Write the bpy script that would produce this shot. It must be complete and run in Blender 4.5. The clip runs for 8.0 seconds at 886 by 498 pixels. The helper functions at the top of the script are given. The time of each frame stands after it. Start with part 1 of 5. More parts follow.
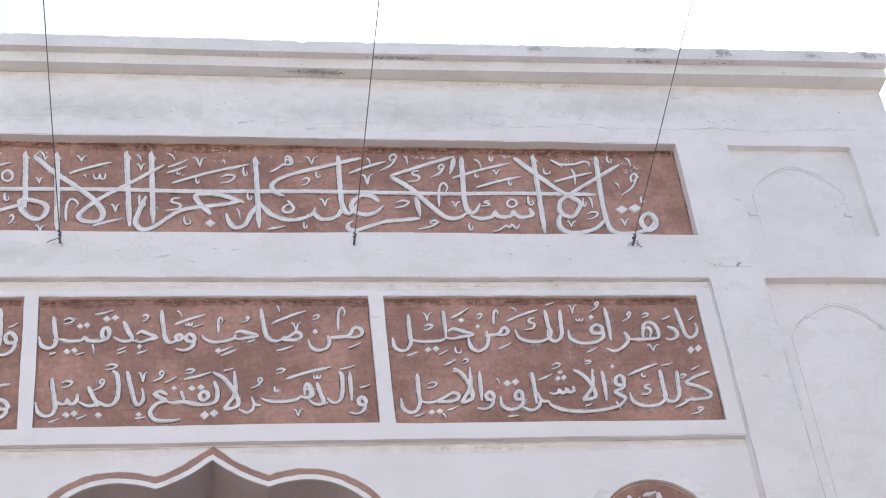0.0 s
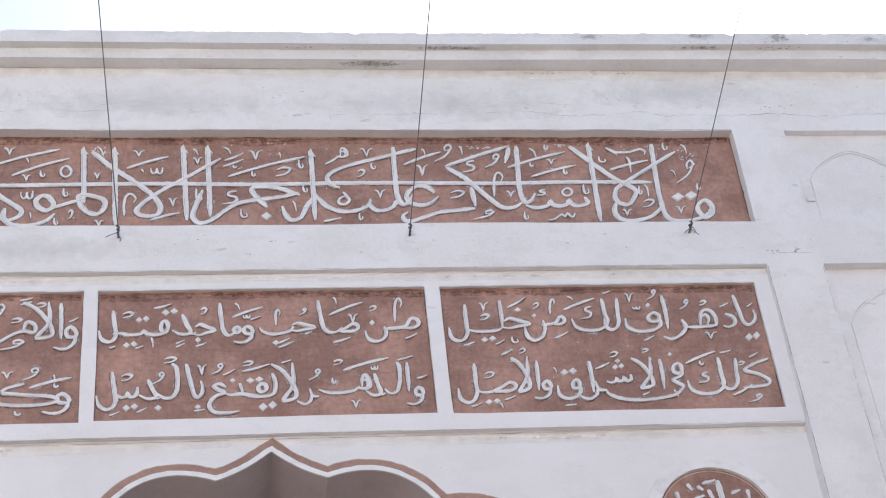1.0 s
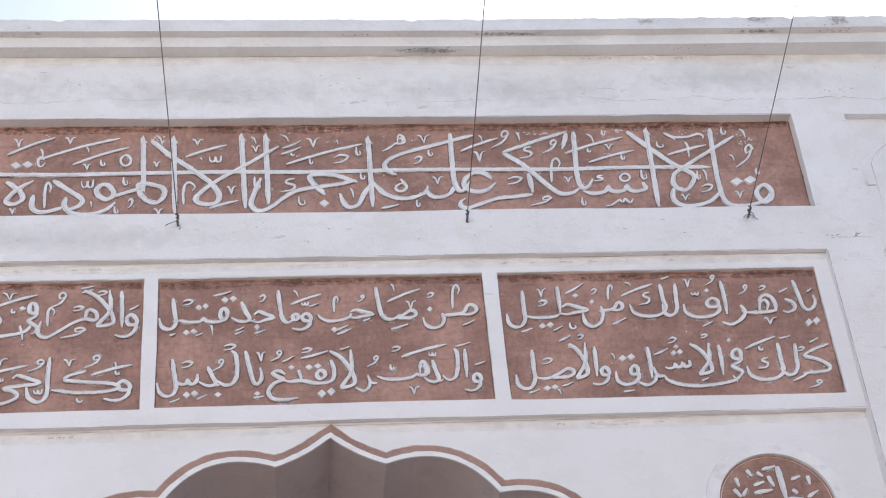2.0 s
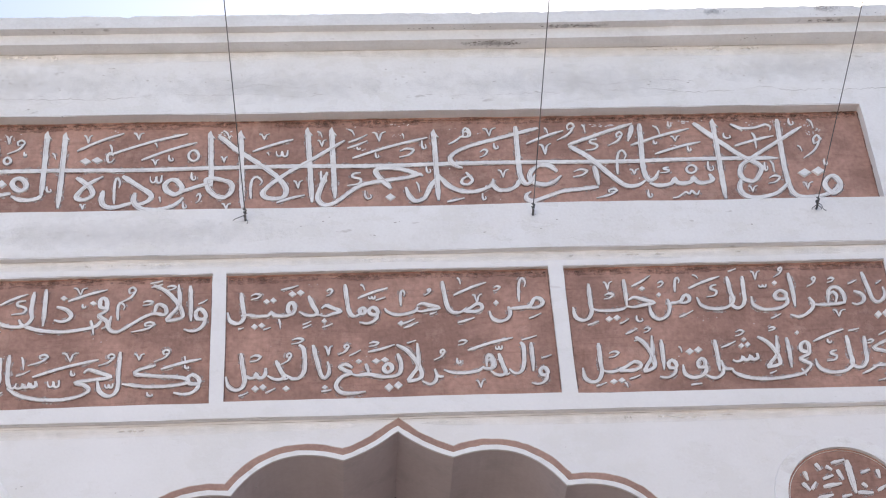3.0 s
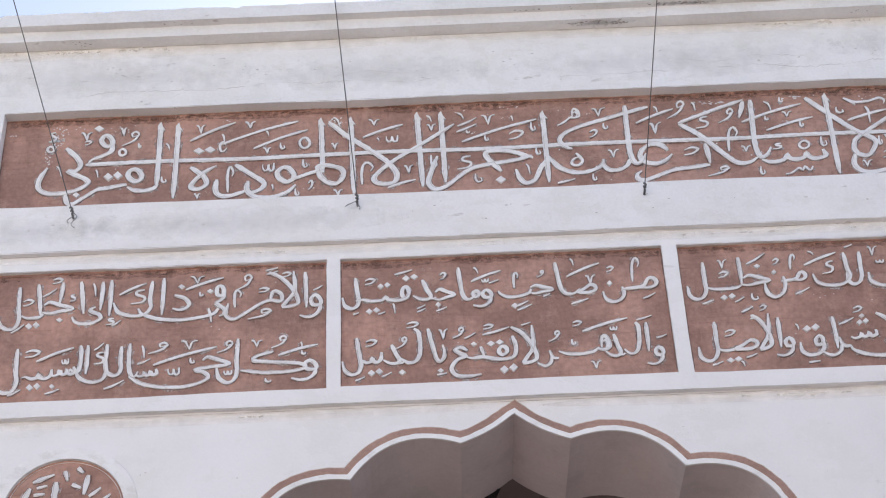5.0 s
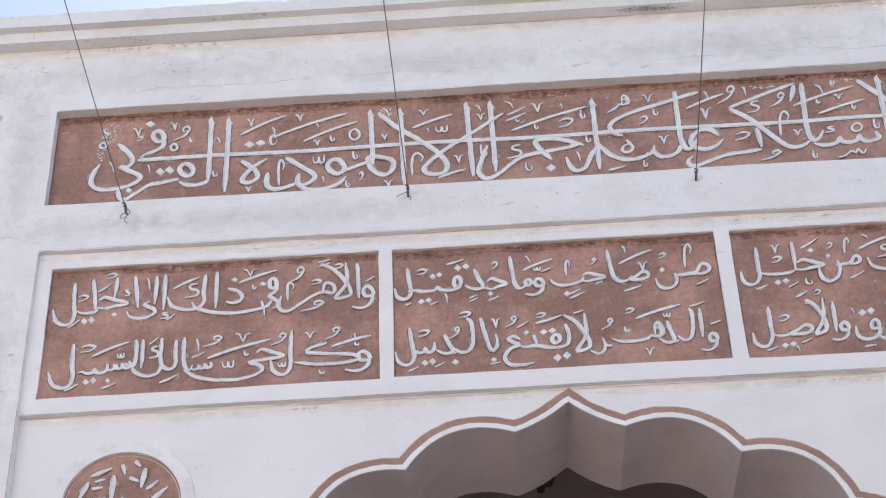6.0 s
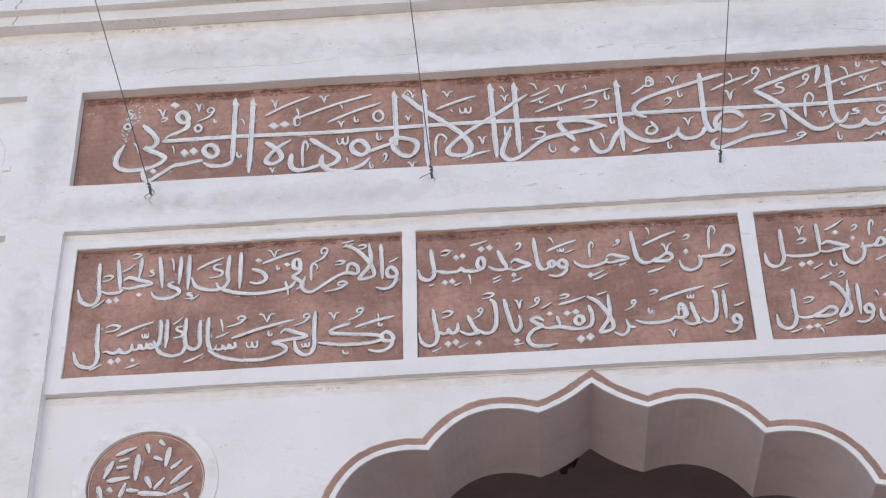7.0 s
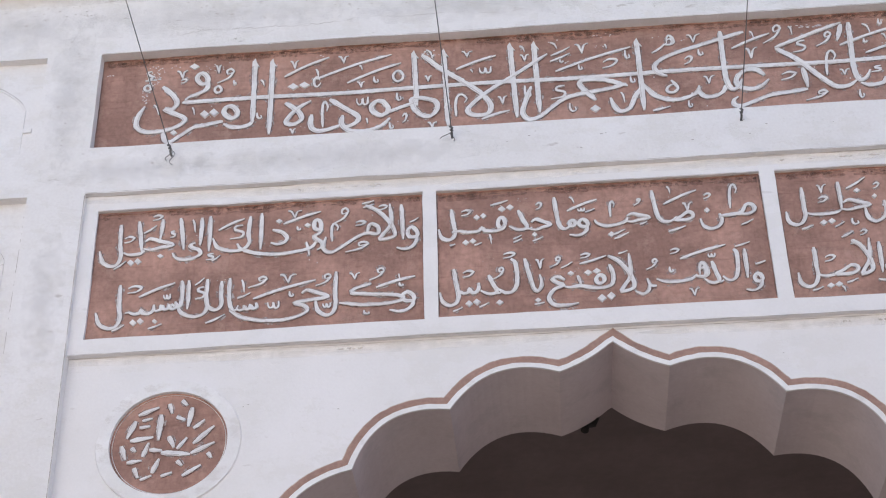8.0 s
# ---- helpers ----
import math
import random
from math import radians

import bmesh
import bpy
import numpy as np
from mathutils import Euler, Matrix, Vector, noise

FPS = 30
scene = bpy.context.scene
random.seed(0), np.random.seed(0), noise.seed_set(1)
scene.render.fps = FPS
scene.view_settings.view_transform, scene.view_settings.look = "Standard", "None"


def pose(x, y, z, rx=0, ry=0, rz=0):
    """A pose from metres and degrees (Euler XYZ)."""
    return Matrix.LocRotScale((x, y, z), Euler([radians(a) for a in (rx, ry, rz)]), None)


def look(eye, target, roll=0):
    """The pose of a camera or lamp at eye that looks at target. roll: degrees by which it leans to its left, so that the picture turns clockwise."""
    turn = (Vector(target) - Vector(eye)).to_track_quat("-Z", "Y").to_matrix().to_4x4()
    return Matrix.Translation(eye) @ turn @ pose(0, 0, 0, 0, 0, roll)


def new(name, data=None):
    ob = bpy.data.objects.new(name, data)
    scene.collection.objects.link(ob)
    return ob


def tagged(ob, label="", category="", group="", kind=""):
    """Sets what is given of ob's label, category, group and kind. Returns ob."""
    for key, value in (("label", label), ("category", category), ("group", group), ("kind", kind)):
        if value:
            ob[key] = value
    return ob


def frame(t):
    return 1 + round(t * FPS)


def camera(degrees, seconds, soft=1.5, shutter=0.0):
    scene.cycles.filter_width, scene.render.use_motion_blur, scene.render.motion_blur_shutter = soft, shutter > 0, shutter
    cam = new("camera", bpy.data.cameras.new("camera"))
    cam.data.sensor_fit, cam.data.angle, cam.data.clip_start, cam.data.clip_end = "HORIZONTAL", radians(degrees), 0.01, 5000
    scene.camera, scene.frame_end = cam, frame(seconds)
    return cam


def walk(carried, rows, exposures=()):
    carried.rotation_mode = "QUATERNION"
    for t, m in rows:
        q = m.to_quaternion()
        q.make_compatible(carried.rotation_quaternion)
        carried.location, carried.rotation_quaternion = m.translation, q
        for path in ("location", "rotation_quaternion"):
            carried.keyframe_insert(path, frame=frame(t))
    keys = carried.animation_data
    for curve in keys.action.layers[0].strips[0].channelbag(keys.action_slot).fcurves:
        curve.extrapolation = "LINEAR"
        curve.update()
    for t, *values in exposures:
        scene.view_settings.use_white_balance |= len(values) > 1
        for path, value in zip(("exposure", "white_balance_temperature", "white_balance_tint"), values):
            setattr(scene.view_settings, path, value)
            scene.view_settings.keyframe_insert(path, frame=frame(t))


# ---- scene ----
cam = camera(30.2, 8.0, 1.1)
EXPO = 1.69
# seconds, eye, then yaw, pitch and lean in degrees
PATH = [
    (0, -0.2914, -6.1448, 1.6090, -12.955, 36.944, -7.667),
    (0.5, -0.2819, -6.1540, 1.6091, -11.774, 36.772, -7.439),
    (1, -0.2697, -6.1575, 1.6098, -10.274, 36.804, -6.771),
    (1.2, -0.2663, -6.1593, 1.6098, -9.676, 36.725, -6.544),
    (2.3, -0.2473, -6.1694, 1.6096, -6.700, 36.487, -5.011),
    (2.5, -0.2439, -6.1712, 1.6095, -6.064, 36.460, -4.727),
    (3, -0.2581, -6.1989, 1.6308, -4.704, 36.212, -4.029),
    (3.5, -0.2642, -6.2039, 1.6434, -3.538, 36.115, -3.335),
    (4, -0.3178, -6.2213, 1.6289, -2.756, 36.080, -3.445),
    (4.5, -0.3225, -6.2129, 1.6359, -1.479, 35.840, -3.052),
    (4.7, -0.3225, -6.2122, 1.6346, -1.102, 35.807, -2.831),
    (5.8, -0.3223, -6.2080, 1.6274, 1.517, 35.569, -2.441),
    (6, -0.3223, -6.2072, 1.6260, 1.807, 35.529, -2.263),
    (6.5, -0.3269, -6.2020, 1.6122, 2.438, 35.434, -1.872),
    (7, -0.3276, -6.1979, 1.6045, 2.794, 35.071, -1.570),
    (7.5, -0.3282, -6.1874, 1.5941, 2.971, 34.492, -1.427),
    (8, -0.3354, -6.1860, 1.5870, 3.643, 33.851, -1.338),
]


def aim(x, y, z, yaw, pitch, lean):
    """Pose of the hand-held camera: yaw to the left from +y, pitch up, lean as in look()."""
    a, p = radians(yaw), radians(pitch)
    ahead = Vector((-math.sin(a) * math.cos(p), math.cos(a) * math.cos(p), math.sin(p)))
    eye = Vector((x, y, z))
    return look(eye, eye + 4 * ahead, lean)


walk(cam, [(t, aim(*row)) for t, *row in PATH], [(0.0, EXPO, 6700, 10), (8.0, EXPO, 6700, 10)])

# ---- light: open sky, sun high behind the gatehouse, its front in shade ----
world = bpy.data.worlds.new("sky")
scene.world = world
world.use_nodes = True
wn = world.node_tree.nodes
sky = wn.new("ShaderNodeTexSky")
sky.sky_type = "NISHITA"
sky.sun_disc = False
sky.sun_elevation = radians(48)
sky.sun_rotation = radians(48)
sky.air_density, sky.dust_density, sky.ozone_density = 1.0, 3.0, 0.7
wn["Background"].inputs["Strength"].default_value = 0.09
world.node_tree.links.new(sky.outputs["Color"], wn["Background"].inputs["Color"])
sun_dir = Vector((math.sin(radians(48)) * math.cos(radians(48)), math.cos(radians(48)) * math.cos(radians(48)), math.sin(radians(48))))
sun = new("sun", bpy.data.lights.new("sun", "SUN"))
sun.data.energy, sun.data.angle, sun.data.color = 5.0, radians(0.6), (1.0, 0.95, 0.87)
sun.matrix_world = look(sun_dir * 60, (0, 0, 0))

# ---- materials ----


def material(name, base, other, rough=0.9, scale=3.0, grain=60.0, bump=0.25, fine=0.1, spots=0.0, spot_colour=(0.3, 0.27, 0.25), flecks=0.0, stretch=(0.75, 1, 1.2), peels=0.0, spread=0.15, cut_at=(0.54, 0.63), streaks=0.0):
    """Mottled mineral surface: two colours mixed by broad and fine noise, stains with a shape of their own, and fine relief."""
    m = bpy.data.materials.new(name)
    m.use_nodes = True
    nt = m.node_tree
    n, link = nt.nodes, nt.links.new
    bsdf = n["Principled BSDF"]
    bsdf.inputs["Roughness"].default_value = rough
    bsdf.inputs["Specular IOR Level"].default_value = 0.25
    co = n.new("ShaderNodeTexCoord")
    big = n.new("ShaderNodeTexNoise")
    big.inputs["Scale"].default_value, big.inputs["Detail"].default_value, big.inputs["Roughness"].default_value = scale, 6, 0.62
    small = n.new("ShaderNodeTexNoise")
    small.inputs["Scale"].default_value, small.inputs["Detail"].default_value = grain, 4
    for tex in (big, small):
        link(co.outputs["Object"], tex.inputs["Vector"])
    ramp = n.new("ShaderNodeValToRGB")
    ramp.color_ramp.elements[0].position, ramp.color_ramp.elements[1].position = 0.51 - spread, 0.51 + spread
    ramp.color_ramp.elements[0].color, ramp.color_ramp.elements[1].color = (*other, 1), (*base, 1)
    link(big.outputs["Fac"], ramp.inputs["Fac"])
    mix = n.new("ShaderNodeMix")
    mix.data_type, mix.blend_type = "RGBA", "OVERLAY"
    mix.inputs["Factor"].default_value = fine
    link(ramp.outputs["Color"], mix.inputs["A"])
    link(small.outputs["Fac"], mix.inputs["B"])
    last = mix.outputs["Result"]
    flake = None
    if spots:
        patch = n.new("ShaderNodeTexNoise")
        patch.inputs["Scale"].default_value, patch.inputs["Detail"].default_value = scale * 2.3, 8
        patch.inputs["Roughness"].default_value = 0.7
        shift = n.new("ShaderNodeMapping")
        shift.inputs["Location"].default_value, shift.inputs["Scale"].default_value = (3.1, 5.7, 1.9), stretch
        link(co.outputs["Object"], shift.inputs["Vector"])
        link(shift.outputs["Vector"], patch.inputs["Vector"])
        cut = n.new("ShaderNodeMapRange")
        cut.inputs["From Min"].default_value, cut.inputs["From Max"].default_value = cut_at
        cut.inputs["To Max"].default_value = spots
        link(patch.outputs["Fac"], cut.inputs["Value"])
        over = n.new("ShaderNodeMix")
        over.data_type = "RGBA"
        link(cut.outputs["Result"], over.inputs["Factor"])
        link(last, over.inputs["A"])
        over.inputs["B"].default_value = (*spot_colour, 1)
        last = over.outputs["Result"]
        flake = cut.outputs["Result"]
    if streaks:
        # brush marks, lying mostly along the wall, some upright
        for scale_xyz, turn, amount in (((5.0, 5.0, 48.0), 0.06, streaks), ((46.0, 5.0, 8.0), 0.12, streaks * 0.7)):
            brush = n.new("ShaderNodeTexNoise")
            brush.inputs["Scale"].default_value, brush.inputs["Detail"].default_value = 1.0, 5
            brush.inputs["Roughness"].default_value, brush.inputs["Distortion"].default_value = 0.6, 0.5
            along = n.new("ShaderNodeMapping")
            along.inputs["Scale"].default_value, along.inputs["Rotation"].default_value = scale_xyz, (0, turn, 0)
            link(co.outputs["Object"], along.inputs["Vector"])
            link(along.outputs["Vector"], brush.inputs["Vector"])
            hair = n.new("ShaderNodeMapRange")
            hair.inputs["From Min"].default_value, hair.inputs["From Max"].default_value, hair.inputs["To Max"].default_value = 0.55, 0.68, amount
            link(brush.outputs["Fac"], hair.inputs["Value"])
            worn = n.new("ShaderNodeMix")
            worn.data_type, worn.blend_type = "RGBA", "MULTIPLY"
            link(hair.outputs["Result"], worn.inputs["Factor"])
            link(last, worn.inputs["A"])
            worn.inputs["B"].default_value = (0.60, 0.55, 0.55, 1)
            last = worn.outputs["Result"]
    if flecks:
        chip = n.new("ShaderNodeTexNoise")
        chip.inputs["Scale"].default_value, chip.inputs["Detail"].default_value = 21.0, 3
        flat = n.new("ShaderNodeMapping")
        flat.inputs["Location"].default_value, flat.inputs["Scale"].default_value = (8.3, 1.7, 4.4), (0.5, 1, 1.3)
        link(co.outputs["Object"], flat.inputs["Vector"])
        link(flat.outputs["Vector"], chip.inputs["Vector"])
        keep = n.new("ShaderNodeMapRange")
        keep.inputs["From Min"].default_value, keep.inputs["From Max"].default_value = 0.70, 0.76
        keep.inputs["To Max"].default_value = flecks
        link(chip.outputs["Fac"], keep.inputs["Value"])
        dark = n.new("ShaderNodeMix")
        dark.data_type, dark.blend_type = "RGBA", "MULTIPLY"
        link(keep.outputs["Result"], dark.inputs["Factor"])
        link(last, dark.inputs["A"])
        dark.inputs["B"].default_value = (0.62, 0.58, 0.56, 1)
        last = dark.outputs["Result"]
    fold = None
    if peels:
        # thin lifted edges of old limewash, in patches
        curl = n.new("ShaderNodeTexNoise")
        curl.inputs["Scale"].default_value, curl.inputs["Detail"].default_value, curl.inputs["Distortion"].default_value = 4.2, 6, 0.6
        curl.inputs["Roughness"].default_value = 0.66
        lay = n.new("ShaderNodeMapping")
        lay.inputs["Location"].default_value, lay.inputs["Scale"].default_value = (1.3, 4.7, 9.9), (0.8, 1, 1.5)
        link(co.outputs["Object"], lay.inputs["Vector"])
        link(lay.outputs["Vector"], curl.inputs["Vector"])
        level = n.new("ShaderNodeMath")
        level.operation = "SUBTRACT"
        level.inputs[1].default_value = 0.5
        link(curl.outputs["Fac"], level.inputs[0])
        away = n.new("ShaderNodeMath")
        away.operation = "ABSOLUTE"
        link(level.outputs["Value"], away.inputs[0])
        thin = n.new("ShaderNodeMapRange")
        thin.inputs["From Min"].default_value, thin.inputs["From Max"].default_value = 0.0, 0.011
        thin.inputs["To Min"].default_value, thin.inputs["To Max"].default_value = 1.0, 0.0
        link(away.outputs["Value"], thin.inputs["Value"])
        zone = n.new("ShaderNodeTexNoise")
        zone.inputs["Scale"].default_value, zone.inputs["Detail"].default_value = 1.9, 3
        link(lay.outputs["Vector"], zone.inputs["Vector"])
        inside = n.new("ShaderNodeMapRange")
        inside.inputs["From Min"].default_value, inside.inputs["From Max"].default_value, inside.inputs["To Max"].default_value = 0.46, 0.60, peels
        link(zone.outputs["Fac"], inside.inputs["Value"])
        both = n.new("ShaderNodeMath")
        both.operation = "MULTIPLY"
        link(thin.outputs["Result"], both.inputs[0])
        link(inside.outputs["Result"], both.inputs[1])
        edge = n.new("ShaderNodeMix")
        edge.data_type, edge.blend_type = "RGBA", "MULTIPLY"
        link(both.outputs["Value"], edge.inputs["Factor"])
        link(last, edge.inputs["A"])
        edge.inputs["B"].default_value = (0.66, 0.61, 0.57, 1)
        last = edge.outputs["Result"]
        fold = both.outputs["Value"]
    link(last, bsdf.inputs["Base Color"])
    add = n.new("ShaderNodeMath")
    add.operation = "MULTIPLY_ADD"
    add.inputs[1].default_value = 0.12
    link(small.outputs["Fac"], add.inputs[0])
    link(big.outputs["Fac"], add.inputs[2])
    b = n.new("ShaderNodeBump")
    b.inputs["Strength"].default_value, b.inputs["Distance"].default_value = bump, 0.02
    if flake:
        peel = n.new("ShaderNodeMath")
        peel.operation = "MULTIPLY_ADD"
        peel.inputs[1].default_value = -0.45
        link(flake, peel.inputs[0])
        link(add.outputs["Value"], peel.inputs[2])
        link(peel.outputs["Value"], b.inputs["Height"])
        if fold:
            lift = n.new("ShaderNodeMath")
            lift.operation = "MULTIPLY_ADD"
            lift.inputs[1].default_value = -0.5
            link(fold, lift.inputs[0])
            link(peel.outputs["Value"], lift.inputs[2])
            link(lift.outputs["Value"], b.inputs["Height"])
    else:
        link(add.outputs["Value"], b.inputs["Height"])
    link(b.outputs["Normal"], bsdf.inputs["Normal"])
    return m


PLASTER = material("lime_plaster", (0.835, 0.815, 0.822), (0.775, 0.752, 0.748), 0.92, 2.6, 70, 0.36, 0.26, 0.5, (0.745, 0.722, 0.703), 0.6, stretch=(1.0, 1, 1.7), peels=0.14, cut_at=(0.525, 0.585))
SMOOTH = material("smooth_limewash", (0.838, 0.816, 0.824), (0.795, 0.774, 0.772), 0.92, 2.0, 80, 0.25, 0.15, 0.4, (0.765, 0.742, 0.725), 0.3, cut_at=(0.54, 0.59))
CORNICE = material("cornice_plaster", (0.81, 0.79, 0.793), (0.735, 0.712, 0.707), 0.93, 2.8, 60, 0.36, 0.26, 0.4, (0.68, 0.652, 0.638), 0.8, stretch=(0.9, 1, 1.6), peels=0.12, cut_at=(0.535, 0.60))
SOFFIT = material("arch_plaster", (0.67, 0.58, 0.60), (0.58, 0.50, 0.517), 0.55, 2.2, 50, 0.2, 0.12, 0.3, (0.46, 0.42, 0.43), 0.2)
TRIM = material("white_paint", (0.86, 0.845, 0.848), (0.79, 0.77, 0.768), 0.85, 6.0, 90, 0.35, 0.18, 0.4, (0.64, 0.605, 0.58), 0.4)
BROWN = material("brown_paint", (0.475, 0.280, 0.227), (0.315, 0.182, 0.148), 0.85, 2.8, 48, 0.55, 0.3, 0.45, (0.50, 0.325, 0.265), 0.5, stretch=(1.1, 1, 1.0), spread=0.085, streaks=0.35)
LETTER = material("letter_paint", (0.80, 0.785, 0.787), (0.715, 0.692, 0.69), 0.8, 14.0, 90, 0.28, 0.15, 0.5, (0.58, 0.51, 0.49), 0.25, stretch=(1, 1, 1), spread=0.12, cut_at=(0.56, 0.64))
# dark brown that paints shadow lines round letters and along ground borders
EDGE_SHADOW = material("painted_edge_shadow", (0.235, 0.150, 0.13), (0.15, 0.095, 0.083), 0.85, 8.0, 60, 0.5, 0.3, 0.7, (0.46, 0.34, 0.30), 0.3, stretch=(1, 1, 1))
STROKE_LINE = material("grey_stroke_line", (0.60, 0.555, 0.55), (0.47, 0.42, 0.41), 0.85, 18, 90, 0.3, 0.3)
TAN = material("worn_tan_edge", (0.66, 0.57, 0.51), (0.50, 0.41, 0.36), 0.9, 12, 80, 0.4, 0.3)
BORDER = material("brown_border_paint", (0.415, 0.262, 0.215), (0.32, 0.197, 0.162), 0.85, 5.0, 60, 0.4, 0.25, 0.4, (0.36, 0.245, 0.215), 0.4)
BLACK = material("black_fitting", (0.02, 0.018, 0.018), (0.012, 0.011, 0.011), 0.6, 20, 90, 0.2, 0.1)
DARK = material("passage_shade", (0.245, 0.196, 0.205), (0.205, 0.164, 0.172), 0.85, 2.0, 20, 0.3, 0.1)
METAL = material("dull_steel", (0.17, 0.165, 0.17), (0.10, 0.095, 0.095), 0.55, 30, 200, 0.2, 0.1)
CRACK_AND_SHADOW = material("crack_dirt_and_shadow", (0.50, 0.46, 0.44), (0.36, 0.32, 0.305), 0.95, 14, 80, 0.4, 0.3)
SOOT = material("black_growth", (0.44, 0.41, 0.395), (0.26, 0.235, 0.225), 0.95, 20, 90, 0.5, 0.3)


def smudge_material(name, colour, most, low=0.24, high=0.46, size=26):
    """Thin film with ragged, fading borders: grey weathering, or painted bounce light."""
    m = bpy.data.materials.new(name)
    m.use_nodes = True
    n, link = m.node_tree.nodes, m.node_tree.links.new
    bsdf, out = n["Principled BSDF"], n["Material Output"]
    bsdf.inputs["Base Color"].default_value, bsdf.inputs["Roughness"].default_value = colour, 0.95
    co = n.new("ShaderNodeTexCoord")
    far = n.new("ShaderNodeVectorMath")
    far.operation = "DISTANCE"
    far.inputs[1].default_value = (0.5, 0.5, 0.5)
    link(co.outputs["Generated"], far.inputs[0])
    cloud = n.new("ShaderNodeTexNoise")
    cloud.inputs["Scale"].default_value, cloud.inputs["Detail"].default_value, cloud.inputs["Roughness"].default_value = size, 7, 0.72
    link(co.outputs["Object"], cloud.inputs["Vector"])
    less = n.new("ShaderNodeMath")
    less.operation = "MULTIPLY_ADD"
    less.inputs[1].default_value = -0.75
    link(far.outputs["Value"], less.inputs[0])
    link(cloud.outputs["Fac"], less.inputs[2])
    keep = n.new("ShaderNodeMapRange")
    keep.inputs["From Min"].default_value, keep.inputs["From Max"].default_value, keep.inputs["To Max"].default_value = low, high, most
    link(less.outputs["Value"], keep.inputs["Value"])
    clear = n.new("ShaderNodeBsdfTransparent")
    mix = n.new("ShaderNodeMixShader")
    link(keep.outputs["Result"], mix.inputs["Fac"])
    link(clear.outputs["BSDF"], mix.inputs[1])
    link(bsdf.outputs["BSDF"], mix.inputs[2])
    link(mix.outputs["Shader"], out.inputs["Surface"])
    return m


def smear_material(name, colour, most, low=0.50):
    """Thin uneven film: white wash brushed past the letters, darker red-brown along ground tops."""
    m = bpy.data.materials.new(name)
    m.use_nodes = True
    n, link = m.node_tree.nodes, m.node_tree.links.new
    bsdf, out = n["Principled BSDF"], n["Material Output"]
    bsdf.inputs["Base Color"].default_value, bsdf.inputs["Roughness"].default_value = colour, 0.9
    co = n.new("ShaderNodeTexCoord")
    cloud = n.new("ShaderNodeTexNoise")
    cloud.inputs["Scale"].default_value, cloud.inputs["Detail"].default_value, cloud.inputs["Roughness"].default_value = 34, 5, 0.65
    link(co.outputs["Object"], cloud.inputs["Vector"])
    keep = n.new("ShaderNodeMapRange")
    keep.inputs["From Min"].default_value, keep.inputs["From Max"].default_value, keep.inputs["To Max"].default_value = low, low + 0.16, most
    link(cloud.outputs["Fac"], keep.inputs["Value"])
    clear = n.new("ShaderNodeBsdfTransparent")
    mix = n.new("ShaderNodeMixShader")
    link(keep.outputs["Result"], mix.inputs["Fac"])
    link(clear.outputs["BSDF"], mix.inputs[1])
    link(bsdf.outputs["BSDF"], mix.inputs[2])
    link(mix.outputs["Shader"], out.inputs["Surface"])
    return m


FILM = smudge_material("weather_film", (0.30, 0.275, 0.27, 1), 0.40)
WARM_BOUNCE = smudge_material("painted_warm_bounce", (0.90, 0.82, 0.72, 1), 0.36, 0.05, 0.6, 7)
HAZE = smudge_material("grey_wash", (0.52, 0.50, 0.485, 1), 0.16, 0.12, 0.5, 11)
SMEAR = smear_material("white_smear", (0.72, 0.66, 0.645, 1), 0.6, 0.47)
TOP_FILM = smear_material("dark_red_film", (0.26, 0.125, 0.09, 1), 0.42, 0.38)
RUST = material("old_red_wash", (0.30, 0.13, 0.075), (0.17, 0.075, 0.05), 0.95, 12, 80, 0.6, 0.3)
GROUND = material("dusty_paving", (0.125, 0.11, 0.10), (0.10, 0.09, 0.08), 0.95, 0.6, 30, 0.4, 0.2, 0.4, (0.13, 0.115, 0.1))

# ---- helpers for building ----


def mesh_of(bm, name, mats):
    bmesh.ops.recalc_face_normals(bm, faces=bm.faces)
    me = bpy.data.meshes.new(name)
    bm.to_mesh(me)
    bm.free()
    for m in mats if isinstance(mats, (list, tuple)) else [mats]:
        me.materials.append(m)
    return me


def part(name, bm, mat, parent=None, label=""):
    ob = new(name, mesh_of(bm, name, mat))
    ob.parent = parent
    if label:
        ob["label"] = label
    return ob


def rough_line(a, b, step, amp, seed):
    """Points from a up to b, not b itself, wandering by amp like a hand-run plaster edge."""
    a, b = Vector(a), Vector(b)
    n = max(1, int((b - a).length / step))
    across = Vector((-(b - a).y, (b - a).x)).normalized()
    out = [a.copy()]
    for k in range(1, n):
        p = a.lerp(b, k / n)
        wob = noise.noise(Vector((p.x * 2.1, p.y * 2.1, seed))) + 0.5 * noise.noise(Vector((p.x * 11, p.y * 11, seed + 7)))
        out.append(p + across * amp * wob)
    return out


def rough_loop(corners, step=0.05, amp=0.004, seed=1.0):
    out = []
    for k, c in enumerate(corners):
        out += rough_line(c, corners[(k + 1) % len(corners)], step, amp, seed)
    return out


def box_loop(x0, x1, z0, z1):
    return [(x0, z0), (x1, z0), (x1, z1), (x0, z1)]


def sheet(bm, loops, y):
    """A face in the plane y that the first loop bounds and the others pierce; gives the rings of vertices."""
    rings, edges = [], []
    for loop in loops:
        ring = [bm.verts.new((p[0], y, p[1])) for p in loop]
        edges += [bm.edges.new((ring[k], ring[(k + 1) % len(ring)])) for k in range(len(ring))]
        rings.append(ring)
    bmesh.ops.triangle_fill(bm, use_beauty=True, use_dissolve=False, edges=edges)
    return rings


def skirt(bm, ring, y, mat=0):
    """Side faces from a ring to the plane y."""
